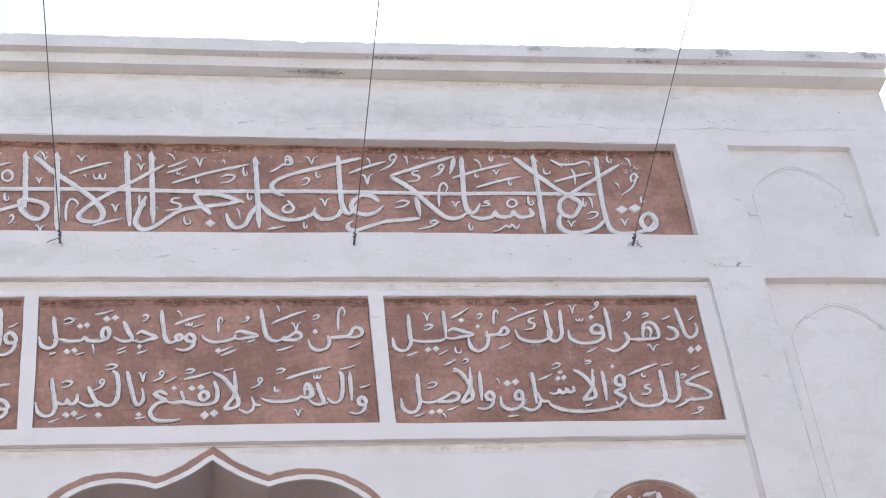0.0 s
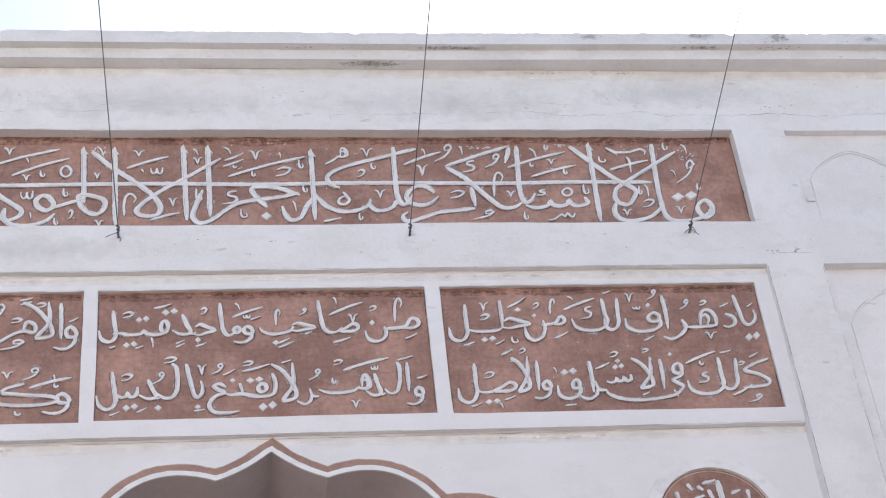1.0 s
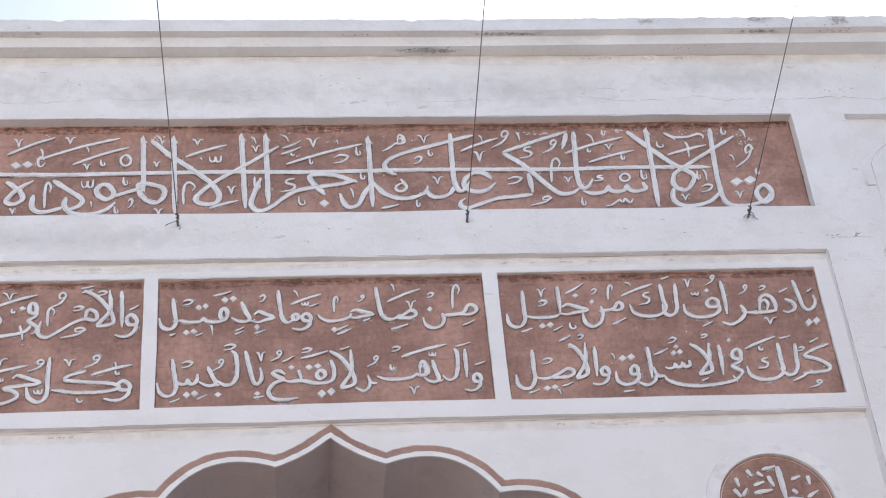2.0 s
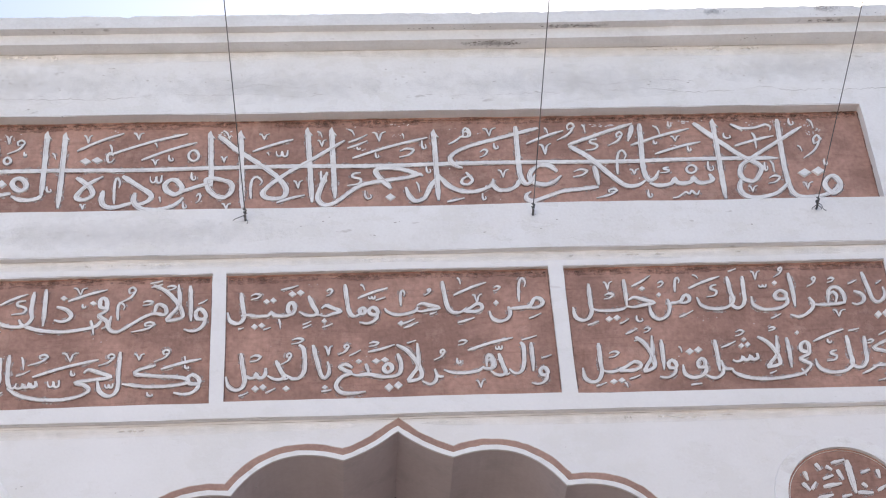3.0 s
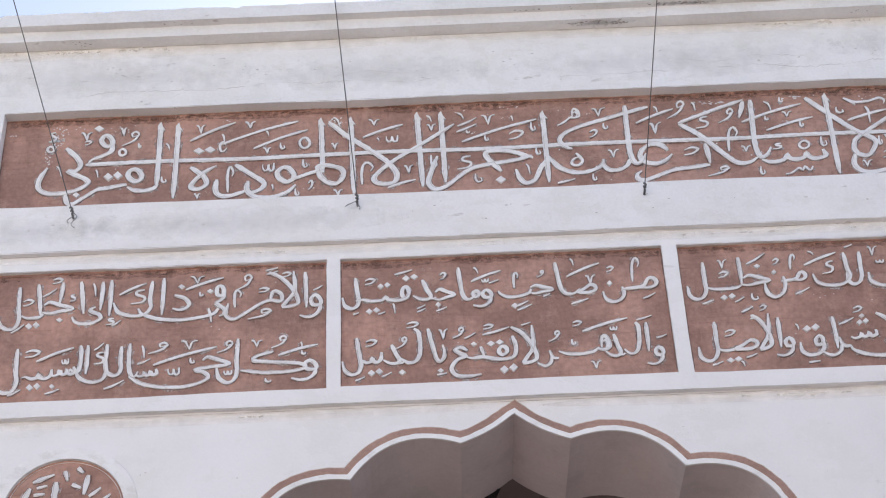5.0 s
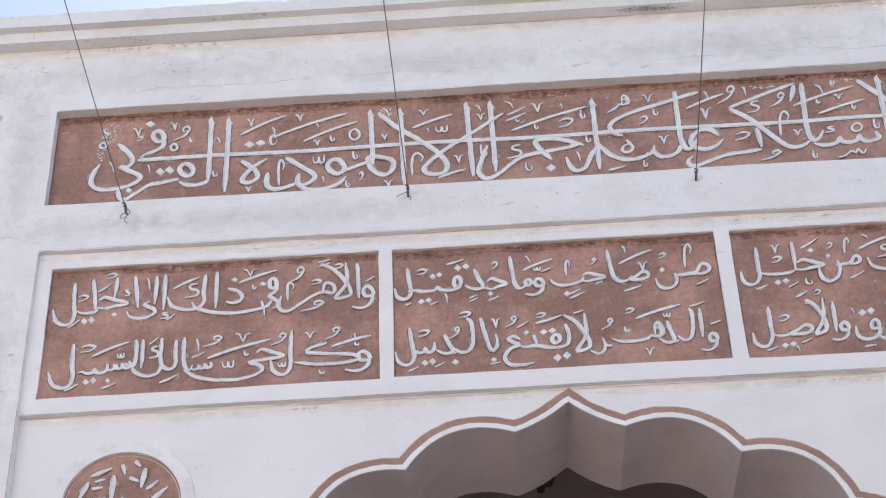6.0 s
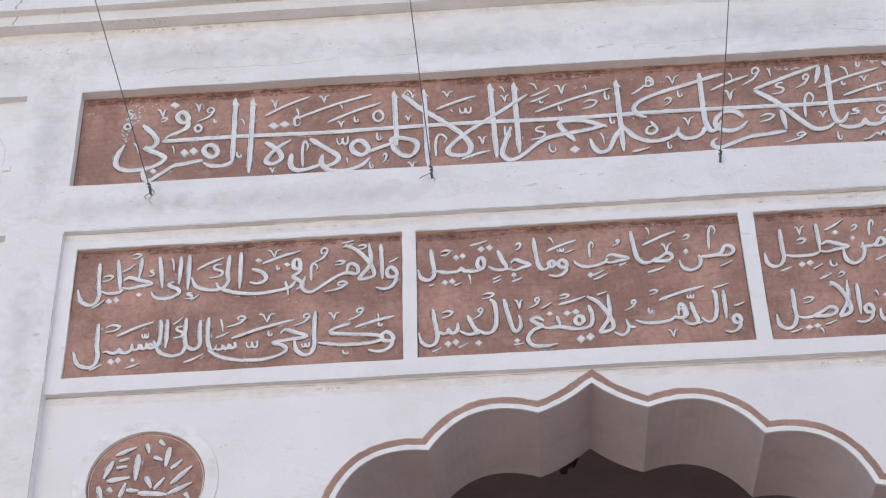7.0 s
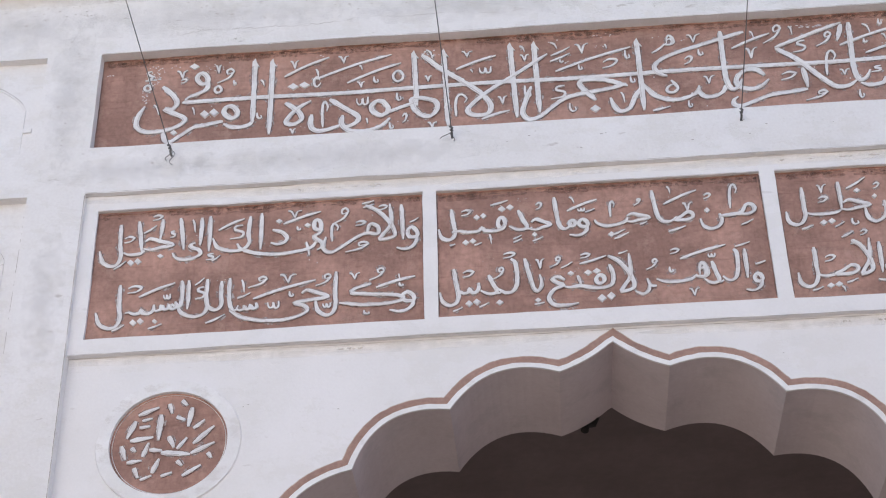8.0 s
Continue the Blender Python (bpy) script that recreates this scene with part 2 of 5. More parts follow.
    back = [bm.verts.new((v.co.x, y, v.co.z)) for v in ring]
    for k in range(len(ring)):
        f = bm.faces.new((ring[k], ring[(k + 1) % len(ring)], back[(k + 1) % len(ring)], back[k]))
        f.material_index = mat
    return back


def box(bm, x0, x1, y0, y1, z0, z1):
    v = [bm.verts.new((x, y, z)) for x in (x0, x1) for y in (y0, y1) for z in (z0, z1)]
    for a in ((0, 1, 3, 2), (4, 6, 7, 5), (0, 4, 5, 1), (2, 3, 7, 6), (0, 2, 6, 4), (1, 5, 7, 3)):
        bm.faces.new([v[k] for k in a])
    return v


# ---- plan of the front, in metres: x along it, z up; the outer face is y = 0 ----
HALF = 3.673
BAY = 2.426
BAND_Z = (6.454, 7.045)
FRAME_Y, SPANDREL_Y, BAND_Y, PANEL_Y = 0.030, 0.062, 0.058, 0.048
FRAME_Z = (5.3081, 6.180)
PANEL_Z = (5.4148, 6.0922)
PANELS = [(-2.361, -0.8207), (-0.7589, 0.7415), (0.8123, 2.3506)]
# how far the lower corners of each panel sag below its nominal sill
PANEL_SAG = [(0.027, 0.019), (0.013, 0.013), (0.017, 0.026)]
WALL_BACK = 0.665
WALL_TOP = 7.60
MEDALS, MEDAL_R, MEDAL_DEEP = [(-1.941, 4.864), (1.9298, 4.8521)], 0.259, 0.012


def arc(a, b, rise, n=14):
    """Points from a to b, b left out, on a bow that stands rise off the chord to its left."""
    a, b = Vector(a), Vector(b)
    across = Vector((-(b - a).y, (b - a).x)).normalized()
    return [a.lerp(b, k / n) + across * rise * 4 * (k / n) * (1 - k / n) for k in range(n)]


CUSPS = [(0.003, 5.2426), (0.2391, 5.1061), (0.7194, 4.9507), (1.1418, 4.6887), (1.4945, 4.3001), (1.7137, 3.792)]
RISES = [-0.014, 0.098, 0.105, 0.095, 0.10]


def arch_half():
    """The multifoil opening's right half from the crown down to the ground."""
    pts = []
    for k, r in enumerate(RISES):
        pts += arc(CUSPS[k], CUSPS[k + 1], r)
    return pts + [Vector(CUSPS[-1]), Vector((CUSPS[-1][0], 0.0))]


def arch_line():
    half = arch_half()
    return [Vector((-p.x, p.y)) for p in half[::-1]][:-1] + half


def moved_out(line, d):
    """The line shifted by d to its left side, mitred."""
    out = []
    for k, p in enumerate(line):
        a = (p - line[k - 1]).normalized() if k else None
        b = (line[k + 1] - p).normalized() if k + 1 < len(line) else None
        a, b = a or b, b or a
        na, nb = Vector((-a.y, a.x)), Vector((-b.y, b.x))
        m = (na + nb).normalized()
        out.append(p + m * d / max(0.8, m.dot(na)))
    return out


ARCH = arch_line()


def finer(line):
    return [a.lerp(b, k / 4) for a, b in zip(line, line[1:]) for k in range(4)] + [line[-1]]


# ---- the large structure ----
ground = bmesh.new()
for i in range(-8, 8):
    for j in range(-8, 8):
        c = [math.copysign(abs(k) ** 3 * 4.0, k) for k in (i, i + 1, j, j + 1)]
        ground.faces.new([ground.verts.new((x, y, -0.02)) for x, y in ((c[0], c[2]), (c[1], c[2]), (c[1], c[3]), (c[0], c[3]))])
bmesh.ops.remove_doubles(ground, verts=ground.verts, dist=0.001)
tagged(part("ground", ground, GROUND), "pale dusty courtyard ground before the gatehouse", "ground", kind="structure")


def front_wall():
    bm = bmesh.new()
    band = rough_loop([(-BAY - 0.004, BAND_Z[0]), (BAY, BAND_Z[0] - 0.010), (BAY, BAND_Z[1]), (-BAY - 0.004, BAND_Z[1])], 0.06, 0.006, 3)
    upper = [rough_loop(box_loop(s * 3.05 - 0.343, s * 3.05 + 0.343, 6.44, 7.044), 0.07, 0.005, 5 + s) for s in (-1, 1)]
    lower = [rough_loop(box_loop(s * 3.05 - 0.338, s * 3.05 + 0.345, 3.0, 6.180), 0.07, 0.006, 9 + s) for s in (-1, 1)]
    bay = [(HALF, 0.0), (HALF, WALL_TOP), (-HALF, WALL_TOP), (-HALF, 0.0), (-BAY, 0.0)]
    outer = bay + rough_line((-BAY, FRAME_Z[1]), (BAY, FRAME_Z[1]), 0.06, 0.006, 2)
    outer += rough_line((BAY, FRAME_Z[1]), (BAY, 0.0), 0.08, 0.006, 4) + [Vector((BAY, 0.0))]
    rings = sheet(bm, [outer, band, *upper, *lower], 0.0)
    skirt(bm, rings[0], SPANDREL_Y + 0.002)
    skirt(bm, rings[1], BAND_Y)
    for r, d in zip(rings[2:], (0.042, 0.042, 0.052, 0.052)):
        back = skirt(bm, r, d)
        bm.faces.new(back)
    older = set(bm.faces)
    # second layer: the framed field with its three sunk panels
    sill = [(-BAY - 0.02, FRAME_Z[0]), (-1.7, FRAME_Z[0] + 0.009), (0.55, FRAME_Z[0] + 0.009), (BAY + 0.02, FRAME_Z[0] - 0.004)]
    field = [p for a, b in zip(sill, sill[1:]) for p in rough_line(a, b, 0.06, 0.004, 12)]
    field += [sill[-1], (BAY + 0.02, FRAME_Z[1] + 0.03), (-BAY - 0.02, FRAME_Z[1] + 0.03)]
    holes = [rough_loop([(a, PANEL_Z[0] - p), (b, PANEL_Z[0] - q), (b, PANEL_Z[1]), (a, PANEL_Z[1])], 0.05, 0.004, 20 + a) for (a, b), (p, q) in zip(PANELS, PANEL_SAG)]
    rings = sheet(bm, [field, *holes], FRAME_Y)
    for r in rings:
        skirt(bm, r, SPANDREL_Y)
    # third layer: the spandrels and the wall's body round the arched passage
    line = [(p.x, p.y) for p in ARCH]
    shell = [(-BAY - 0.02, 0.0)] + line + [(BAY + 0.02, 0.0), (BAY + 0.02, FRAME_Z[1]), (-BAY - 0.02, FRAME_Z[1])]
    round_holes = [[(x + MEDAL_R * math.cos(k * math.pi / 32), z + 0.955 * MEDAL_R * math.sin(k * math.pi / 32)) for k in range(64)] for x, z in MEDALS]
    rings = sheet(bm, [shell, *round_holes], SPANDREL_Y)
    for r in rings[1:]:
        skirt(bm, r, SPANDREL_Y + MEDAL_DEEP + 0.004)
    rest = [(-HALF, 0.0)] + line + [(HALF, 0.0), (HALF, WALL_TOP), (-HALF, WALL_TOP)]
    sheet(bm, [rest], WALL_BACK)
    for x in (-HALF, HALF):
        bm.faces.new([bm.verts.new(p) for p in ((x, 0, 0), (x, WALL_BACK, 0), (x, WALL_BACK, WALL_TOP), (x, 0, WALL_TOP))])
    for face in bm.faces:
        face.material_index = 0 if face in older else 1
    return bm


wall = tagged(part("wall_front", front_wall(), [PLASTER, SMOOTH]), "white lime-plastered gatehouse front with shallow niches", "wall", kind="structure")

# soffit of the arch
bm = bmesh.new()
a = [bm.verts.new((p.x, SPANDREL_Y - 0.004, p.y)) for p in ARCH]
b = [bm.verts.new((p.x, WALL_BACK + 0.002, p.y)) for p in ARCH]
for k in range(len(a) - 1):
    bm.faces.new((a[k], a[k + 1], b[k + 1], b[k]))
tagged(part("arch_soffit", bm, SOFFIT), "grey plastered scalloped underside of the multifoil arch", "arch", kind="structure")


def arch_strip(d0, d1, y, mat, name, label):
    """A flat moulding that follows the arch, from d0 to d1 off its edge, proud of the spandrel."""
    inner, outer = (finer(moved_out(ARCH, d)) for d in (d0, d1))
    inner, outer = ([p + Vector((noise.noise(Vector((p.x * 23, p.y * 23, d))), noise.noise(Vector((p.x * 23, p.y * 23, d + 5))))) * 0.0035 * (d > 0.01) for p in some] for some, d in ((inner, d0), (outer, d1)))
    bm = bmesh.new()
    rows = [[bm.verts.new((p.x, yy, p.y)) for p in line] for line, yy in ((inner, SPANDREL_Y + 0.001), (inner, y), (outer, y), (outer, SPANDREL_Y + 0.001))]
    for r, s in zip(rows, rows[1:]):
        for k in range(len(r) - 1):
            bm.faces.new((r[k], r[k + 1], s[k + 1], s[k]))
    return tagged(part(name, bm, mat), label, "moulding", kind="structure")


arch_strip(-0.001, 0.022, SPANDREL_Y - 0.010, TRIM, "arch_lip", "white painted lip along the scalloped arch edge")
arch_strip(0.0222, 0.053, SPANDREL_Y - 0.006, BORDER, "arch_border", "brown painted border following the scalloped arch")
arch_strip(0.0532, 0.0575, SPANDREL_Y - 0.004, TAN, "arch_bead", "thin worn tan edge of the brown arch border")

# passage behind the arch: side walls, ceiling and far wall with its gateway; deep shade is put into their dark colour
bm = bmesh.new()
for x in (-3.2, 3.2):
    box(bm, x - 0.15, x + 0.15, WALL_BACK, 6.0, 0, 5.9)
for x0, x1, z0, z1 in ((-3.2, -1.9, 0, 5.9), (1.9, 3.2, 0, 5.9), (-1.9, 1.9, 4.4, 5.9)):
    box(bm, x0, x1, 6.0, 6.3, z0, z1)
tagged(part("wall_passage", bm, DARK), "plastered walls of the covered passage, coloured dark as deep shade", "wall", kind="structure")
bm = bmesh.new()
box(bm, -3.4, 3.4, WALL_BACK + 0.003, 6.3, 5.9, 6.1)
tagged(part("ceiling", bm, DARK), "ceiling of the covered passage, coloured dark as deep shade", "ceiling", kind="structure")
bm = bmesh.new()
box(bm, -HALF, -HALF + 0.3, WALL_BACK + 0.002, 6.4, 0, WALL_TOP)
box(bm, HALF - 0.3, HALF, WALL_BACK + 0.002, 6.4, 0, WALL_TOP)
for x0, x1, z0, z1 in ((-HALF, -1.9, 0, WALL_TOP), (1.9, HALF, 0, WALL_TOP), (-1.9, 1.9, 4.4, WALL_TOP)):
    box(bm, x0, x1, 6.4, 6.7, z0, z1)
tagged(part("wall_sides", bm, PLASTER), "plain plastered side and rear walls of the gatehouse", "wall", kind="structure")
bm = bmesh.new()
box(bm, -HALF, HALF, 0.02, 6.7, WALL_TOP - 0.05, WALL_TOP + 0.03)
tagged(part("roof", bm, CORNICE), "flat plastered roof slab", "roof", kind="structure")


# unseen plain walls added to shape light: rear one bounces sun, side one blocks it
bm = bmesh.new()
box(bm, -15.0, 5.9, -14.3, -14.0, -0.02, 8.0)
tagged(part("bounce_wall_rear", bm, PLASTER), "unseen plain wall added behind to bounce sunlight onto the front", "wall", kind="structure")
bm = bmesh.new()
box(bm, 5.6, 5.9, -13.99, -0.5, -0.02, 7.5)
tagged(part("blocking_wall_side", bm, PLASTER), "unseen plain wall added at one side to block light", "wall", kind="structure")


def bulge(x):
    """How much further the cornice stands out towards the eastern corner."""
    return 0.027 * min(1.0, max(0.0, (x - 0.8) / 2.4))


def tier(z0, z1, out, ragged, seed):
    """One course of the cornice along the front and round both corners, its upper edge worn."""
    bm = bmesh.new()
    xs = [-HALF - out * 0.2 + k * (2 * HALF + 0.4 * out) / 640 for k in range(641)]
    rows = [[], [], [], []]
    for x in xs:
        w = noise.noise(Vector((x * 1.3, seed, 0))) * 0.004 + noise.noise(Vector((x * 8, seed, 2))) * 0.003
        top = noise.noise(Vector((x * 5, seed, 5))) * 0.006 + noise.noise(Vector((x * 17, seed, 9))) * 0.006 + noise.noise(Vector((x * 46, seed, 3))) * 0.006
        chip = max(0.0, noise.noise(Vector((x * 9, seed, 14))) - 0.35) * 0.06 + max(0.0, noise.noise(Vector((x * 31, seed, 19))) - 0.3) * 0.025
        for r, (y, z) in zip(rows, ((0.3, z0), (-out - bulge(x) + w, z0 + w), (-out - bulge(x) + w * 0.6, z1 + ragged * (top - chip)), (0.3, z1 + ragged * top * 0.5))):
            r.append(bm.verts.new((x, y, z)))
    for r, s in zip(rows, rows[1:]):
        for k in range(len(xs) - 1):
            bm.faces.new((r[k], r[k + 1], s[k + 1], s[k]))
    for k in (0, len(xs) - 1):
        bm.faces.new([r[k] for r in rows])
    return bm


cornice = tagged(new("cornice"), "weathered two-step white plaster cornice with black stains", "cornice", kind="structure")
part("lower_course", tier(7.462, 7.529, 0.074, 0.0, 1), CORNICE, cornice)
part("upper_course", tier(7.5275, 7.607, 0.120, 0.8, 4), CORNICE, cornice)

# ---- relief arches inside the corner niches ----


def niche_relief(cx, half, z_spring, z_top, z_bottom, y, label):
    """A slightly sunk pointed panel edged by a thin raised line."""
    def line(h, top):
        pts = [Vector((cx - h, z_bottom)), Vector((cx - h, z_spring))]
        for k in range(1, 12):
            a = k / 12
            pts.append(Vector((cx - h + h * (1 - (1 - a) ** 1.25), z_spring + (top - z_spring) * math.sin(a * math.pi / 2) ** 0.68)))
        left = pts + [Vector((cx, top))]
        return left + [Vector((2 * cx - p.x, p.y)) for p in pts[::-1]]
    bm = bmesh.new()
    inner, outer = line(half - 0.010, z_top - 0.011), line(half, z_top)
    rows = [[bm.verts.new((p.x, y + yy * (1.0 if yy > 0 or p.y > z_spring - 0.02 else 0.25), p.y)) for p in some] for some, yy in ((outer, 0.002), (outer, -0.007), (inner, -0.006), (inner, -0.001))]
    for r, t in zip(rows, rows[1:]):
        for k in range(len(r) - 1):
            bm.faces.new((r[k], r[k + 1], t[k + 1], t[k]))
    bm.faces.new(rows[3])
    tagged(part("niche_arch", bm, PLASTER), label, "moulding", kind="structure")
    return [p for p in line(half + 0.001, z_top + 0.001) if p.y > z_spring - 0.03]


NICHE_LINES = []
for side in (-1, 1):
    NICHE_LINES.append((niche_relief(side * 3.045, 0.253, 6.745, 6.928, 6.442, 0.042, "faint pointed blind arch in a shallow white niche"), 0.0335))
    NICHE_LINES.append((niche_relief(side * 3.050, 0.262, 5.857, 6.055, 3.05, 0.052, "faint pointed blind arch in a tall white niche"), 0.0435))
    for dx in (-0.262, 0.255):
        bm = bmesh.new()
        box(bm, side * 3.025 + dx - 0.02, side * 3.025 + dx + 0.02, 0.032, 0.044, 6.60, 6.625)
        tagged(part("niche_impost", bm, PLASTER), "small plaster impost block of a blind arch", "moulding", kind="structure")

# ---- raised lettering ----
RING = ((0.5, 0.02), (0.12, 0.2), (0.02, 0.6), (0.3, 0.95), (0.68, 0.97), (0.97, 0.65), (0.9, 0.25), (0.5, 0.02))
# every sign is drawn in a unit square by the strokes of a reed pen
SIGNS = {
    "alif": [((0, 1), (0.6, 0.5), (1, 0))],
    "alif_r": [((1, 1), (0.62, 0.5), (0, 0))],
    "alif_h": [((0.12, 0.97), (0.5, 0.5), (0.9, 0)), ((0.12, 0.99), (0.6, 0.93), (1, 0.84))],
    "alif_hr": [((0.8, 0.97), (0.5, 0.5), (0.1, 0)), ((0.75, 0.99), (1.1, 0.93), (1.4, 0.85))],
    "alif_foot": [((0.02, 1), (0.14, 0.5), (0.26, 0.16), (0.5, 0.0), (0.8, 0.03), (1, 0.16))],
    "ba_alif": [((0.02, 1), (0.3, 0.45), (0.5, 0.1), (0.72, 0.0), (0.95, 0.12), (1, 0.32), (0.9, 0.5))],
    "lam": [((0.82, 1), (0.93, 0.5), (1, 0.26), (0.84, 0.06), (0.5, 0.0), (0.14, 0.1), (0, 0.36))],
    "lam_j": [((0.7, 1), (0.92, 0.85), (0.95, 0.3), (0.75, 0.05), (0.4, 0.0), (0, 0.14))],
    "qul": [((0.02, 1), (0.1, 0.6), (0.19, 0.25), (0.32, 0.03), (0.6, 0.0), (0.88, 0.06), (1, 0.18), (0.9, 0.27))],
    "dal": [((0.12, 1), (0.75, 0.78), (1, 0.42), (0.8, 0.12), (0.4, 0.0), (0, 0.1))],
    "dal_j": [((0.42, 1), (0.62, 0.5), (0.78, 0.14), (0.62, 0.0), (0.3, 0.02), (0, 0.2)), ((0.72, 0.06), (0.88, 0.02), (1, 0.1))],
    "ra": [((1, 0.52), (0.72, 0.55), (0.58, 1)), ((0.66, 0.62), (0.62, 0.25), (0.35, 0.02), (0, 0.22))],
    "ra_big": [((1, 0.9), (0.75, 0.76), (0.52, 0.64), (0.3, 0.3), (0.12, 0.02), (0.03, 0.12), (0.02, 0.4), (0.08, 0.62))],
    "waw": [((0.62, 0.55), (0.52, 0.82), (0.72, 1), (0.95, 0.82), (0.96, 0.58), (0.62, 0.55)), ((0.97, 0.66), (0.92, 0.34), (0.68, 0.08), (0.36, 0.0), (0, 0.07))],
    "fa": [((0.72, 0.55), (0.66, 0.8), (0.8, 1), (0.95, 0.85), (0.93, 0.58), (0.72, 0.55)), ((0.95, 0.75), (1, 0.38), (0.8, 0.08), (0.4, 0.0), (0.1, 0.22), (0.02, 0.68))],
    "nun": [((0.9, 1), (1, 0.55), (0.84, 0.15), (0.48, 0.0), (0.14, 0.22), (0, 0.7))],
    "mim": [((0, 0.08), (0.35, 0.16), (0.62, 0.35), (0.76, 0.92), (0.94, 0.9), (1, 0.5), (0.85, 0.2), (0.5, 0.14))],
    "mim_ra": [((0.8, 0.72), (0.86, 1), (1, 0.9), (0.98, 0.66), (0.8, 0.68), (0.6, 0.52), (0.35, 0.2), (0.15, 0.0), (0.02, 0.14), (0.06, 0.55))],
    "he": [((0, 0.12), (0.4, 0.06), (0.85, 0.1), (1, 0.32), (0.86, 0.75), (0.52, 1), (0.34, 0.72), (0.36, 0.2)), ((0.4, 0.55), (0.62, 0.66), (0.8, 0.42), (0.7, 0.14))],
    "kaf": [((0.92, 1), (0.5, 0.86), (0.06, 0.66), (0.08, 0.56), (0.55, 0.46), (0.95, 0.26), (0.92, 0.1), (0.5, 0.04), (0, 0.0))],
    "kaf_l": [((0.5, 1), (0.24, 0.76), (0.2, 0.55), (0.55, 0.5), (0.9, 0.46), (1, 0.3), (0.82, 0.12), (0.4, 0.02), (0, 0.1))],
    "kaf_d": [((0.0, 1), (0.28, 0.68), (0.52, 0.3), (0.72, 0.03), (0.88, 0.02), (1, 0.16))],
    "jim": [((0.06, 0.74), (0.26, 1), (0.6, 0.78), (1, 0.44), (0.6, 0.22), (0.28, 0.02), (0, 0.1))],
    "sad": [((0, 0.12), (0.34, 0.52), (0.68, 1), (0.95, 0.85), (0.97, 0.45), (0.7, 0.12), (0.3, 0.06), (0, 0.12))],
    "sin": [((0.96, 1), (1, 0.45), (0.84, 0.2), (0.73, 0.42), (0.7, 0.72), (0.66, 0.3), (0.52, 0.16), (0.42, 0.34), (0.4, 0.6), (0.34, 0.15), (0.15, 0.0), (0, 0.22))],
    "small_sin": [((1, 0.9), (0.92, 0.4), (0.8, 0.6), (0.7, 0.9), (0.62, 0.45), (0.5, 0.7), (0.42, 0.6), (0.2, 0.1), (0, 0.0))],
    "teeth": [((1, 1), (0.97, 0.4), (0.8, 0.08), (0.62, 0.18), (0.56, 0.5), (0.5, 0.14), (0.28, 0.04), (0.14, 0.22), (0, 0.12))],
    "sag": [((1, 0.95), (0.85, 0.35), (0.5, 0.04), (0.2, 0.12), (0, 0.5))],
    "tail": [((1, 1), (0.9, 0.45), (0.55, 0.04), (0.25, 0.08), (0.05, 0.45), (0, 0.85))],
    "fi": [((0.2, 0.7), (0.15, 0.92), (0.5, 1), (0.85, 0.9), (0.8, 0.68), (0.2, 0.7)), ((0.88, 0.86), (0.85, 0.6), (0.1, 0.44), (0.3, 0.36), (1, 0.22), (0.8, 0.06), (0.4, 0.0))],
    "ya": [((0.8, 1), (0.62, 0.88), (0.66, 0.72), (0.9, 0.58), (0.97, 0.36), (0.74, 0.1), (0.4, 0.0), (0.1, 0.12), (0, 0.4))],
    "ya_b": [((0.56, 0.98), (0.77, 0.78), (0.84, 0.62), (0.74, 0.5), (0.6, 0.49), (0.95, 0.33), (0.97, 0.235), (0.79, 0.12), (0.47, 0.035), (0.16, 0.035), (0.02, 0.15), (0.05, 0.33), (0.19, 0.56))],
    "ayn_c": [((0.86, 0.72), (0.5, 1), (0.14, 0.82), (0.02, 0.46), (0.24, 0.08), (0.62, 0.1), (1, 0.42))],
    "lamalif": [((0.02, 0.96), (0.45, 0.78), (0.86, 0.42), (0.96, 0.1), (0.5, 0.0), (0.6, 0.14), (0.86, 0.45), (0.82, 1))],
    "ring": [RING],
    "drop": [((0.42, 1), (0.72, 0.68), (0.95, 0.34), (0.6, 0.02), (0.12, 0.1), (0.1, 0.4), (0.4, 0.62), (0.72, 0.66))],
    "lamalif_w": [((0, 1), (0.146, 0.773), (0.34, 0.52), (0.465, 0.336), (0.531, 0.155), (0.496, 0.018), (0.385, 0.018), (0.35, 0.09), (0.385, 0.18), (0.51, 0.364), (0.73, 0.61), (1, 0.92))],
    "lamalif_e": [((0, 1), (0.39, 0.49), (0.61, 0.27), (0.62, 0.14), (0.56, 0.0), (0.46, 0.05), (0.44, 0.21), (0.525, 0.37), (1, 0.94))],
    "mim_w": [((0, 0.95), (0.45, 0.97), (0.93, 0.8), (0.98, 0.37), (0.7, 0.02), (0.32, 0.12), (0.05, 0.5), (0, 0.95))],
    "jim_w": [((0.33, 0.05), (0.06, 0.6), (0.02, 0.83), (0.17, 0.93), (0.53, 0.88), (0.98, 0.6))],
    "ra_w": [((0.99, 0.95), (0.83, 0.83), (0.52, 0.69), (0.36, 0.52), (0.16, 0.09), (0.05, 0.05), (0.005, 0.26), (0.03, 0.52), (0.09, 1))],
    "boat_w": [((0.98, 0.87), (0.92, 0.43), (0.82, 0.23), (0.71, 0.23), (0.645, 0.5), (0.64, 0.87)), ((0.64, 0.75), (0.6, 0.45), (0.47, 0.2), (0.3, 0.13), (0.125, 0.37), (0.02, 0.77), (-0.03, 1.1))],
    "nun_w": [((1, 0.87), (0.84, 0.59), (0.64, 0.15), (0.34, 0.04), (0.14, 0.26), (0.03, 0.57))],
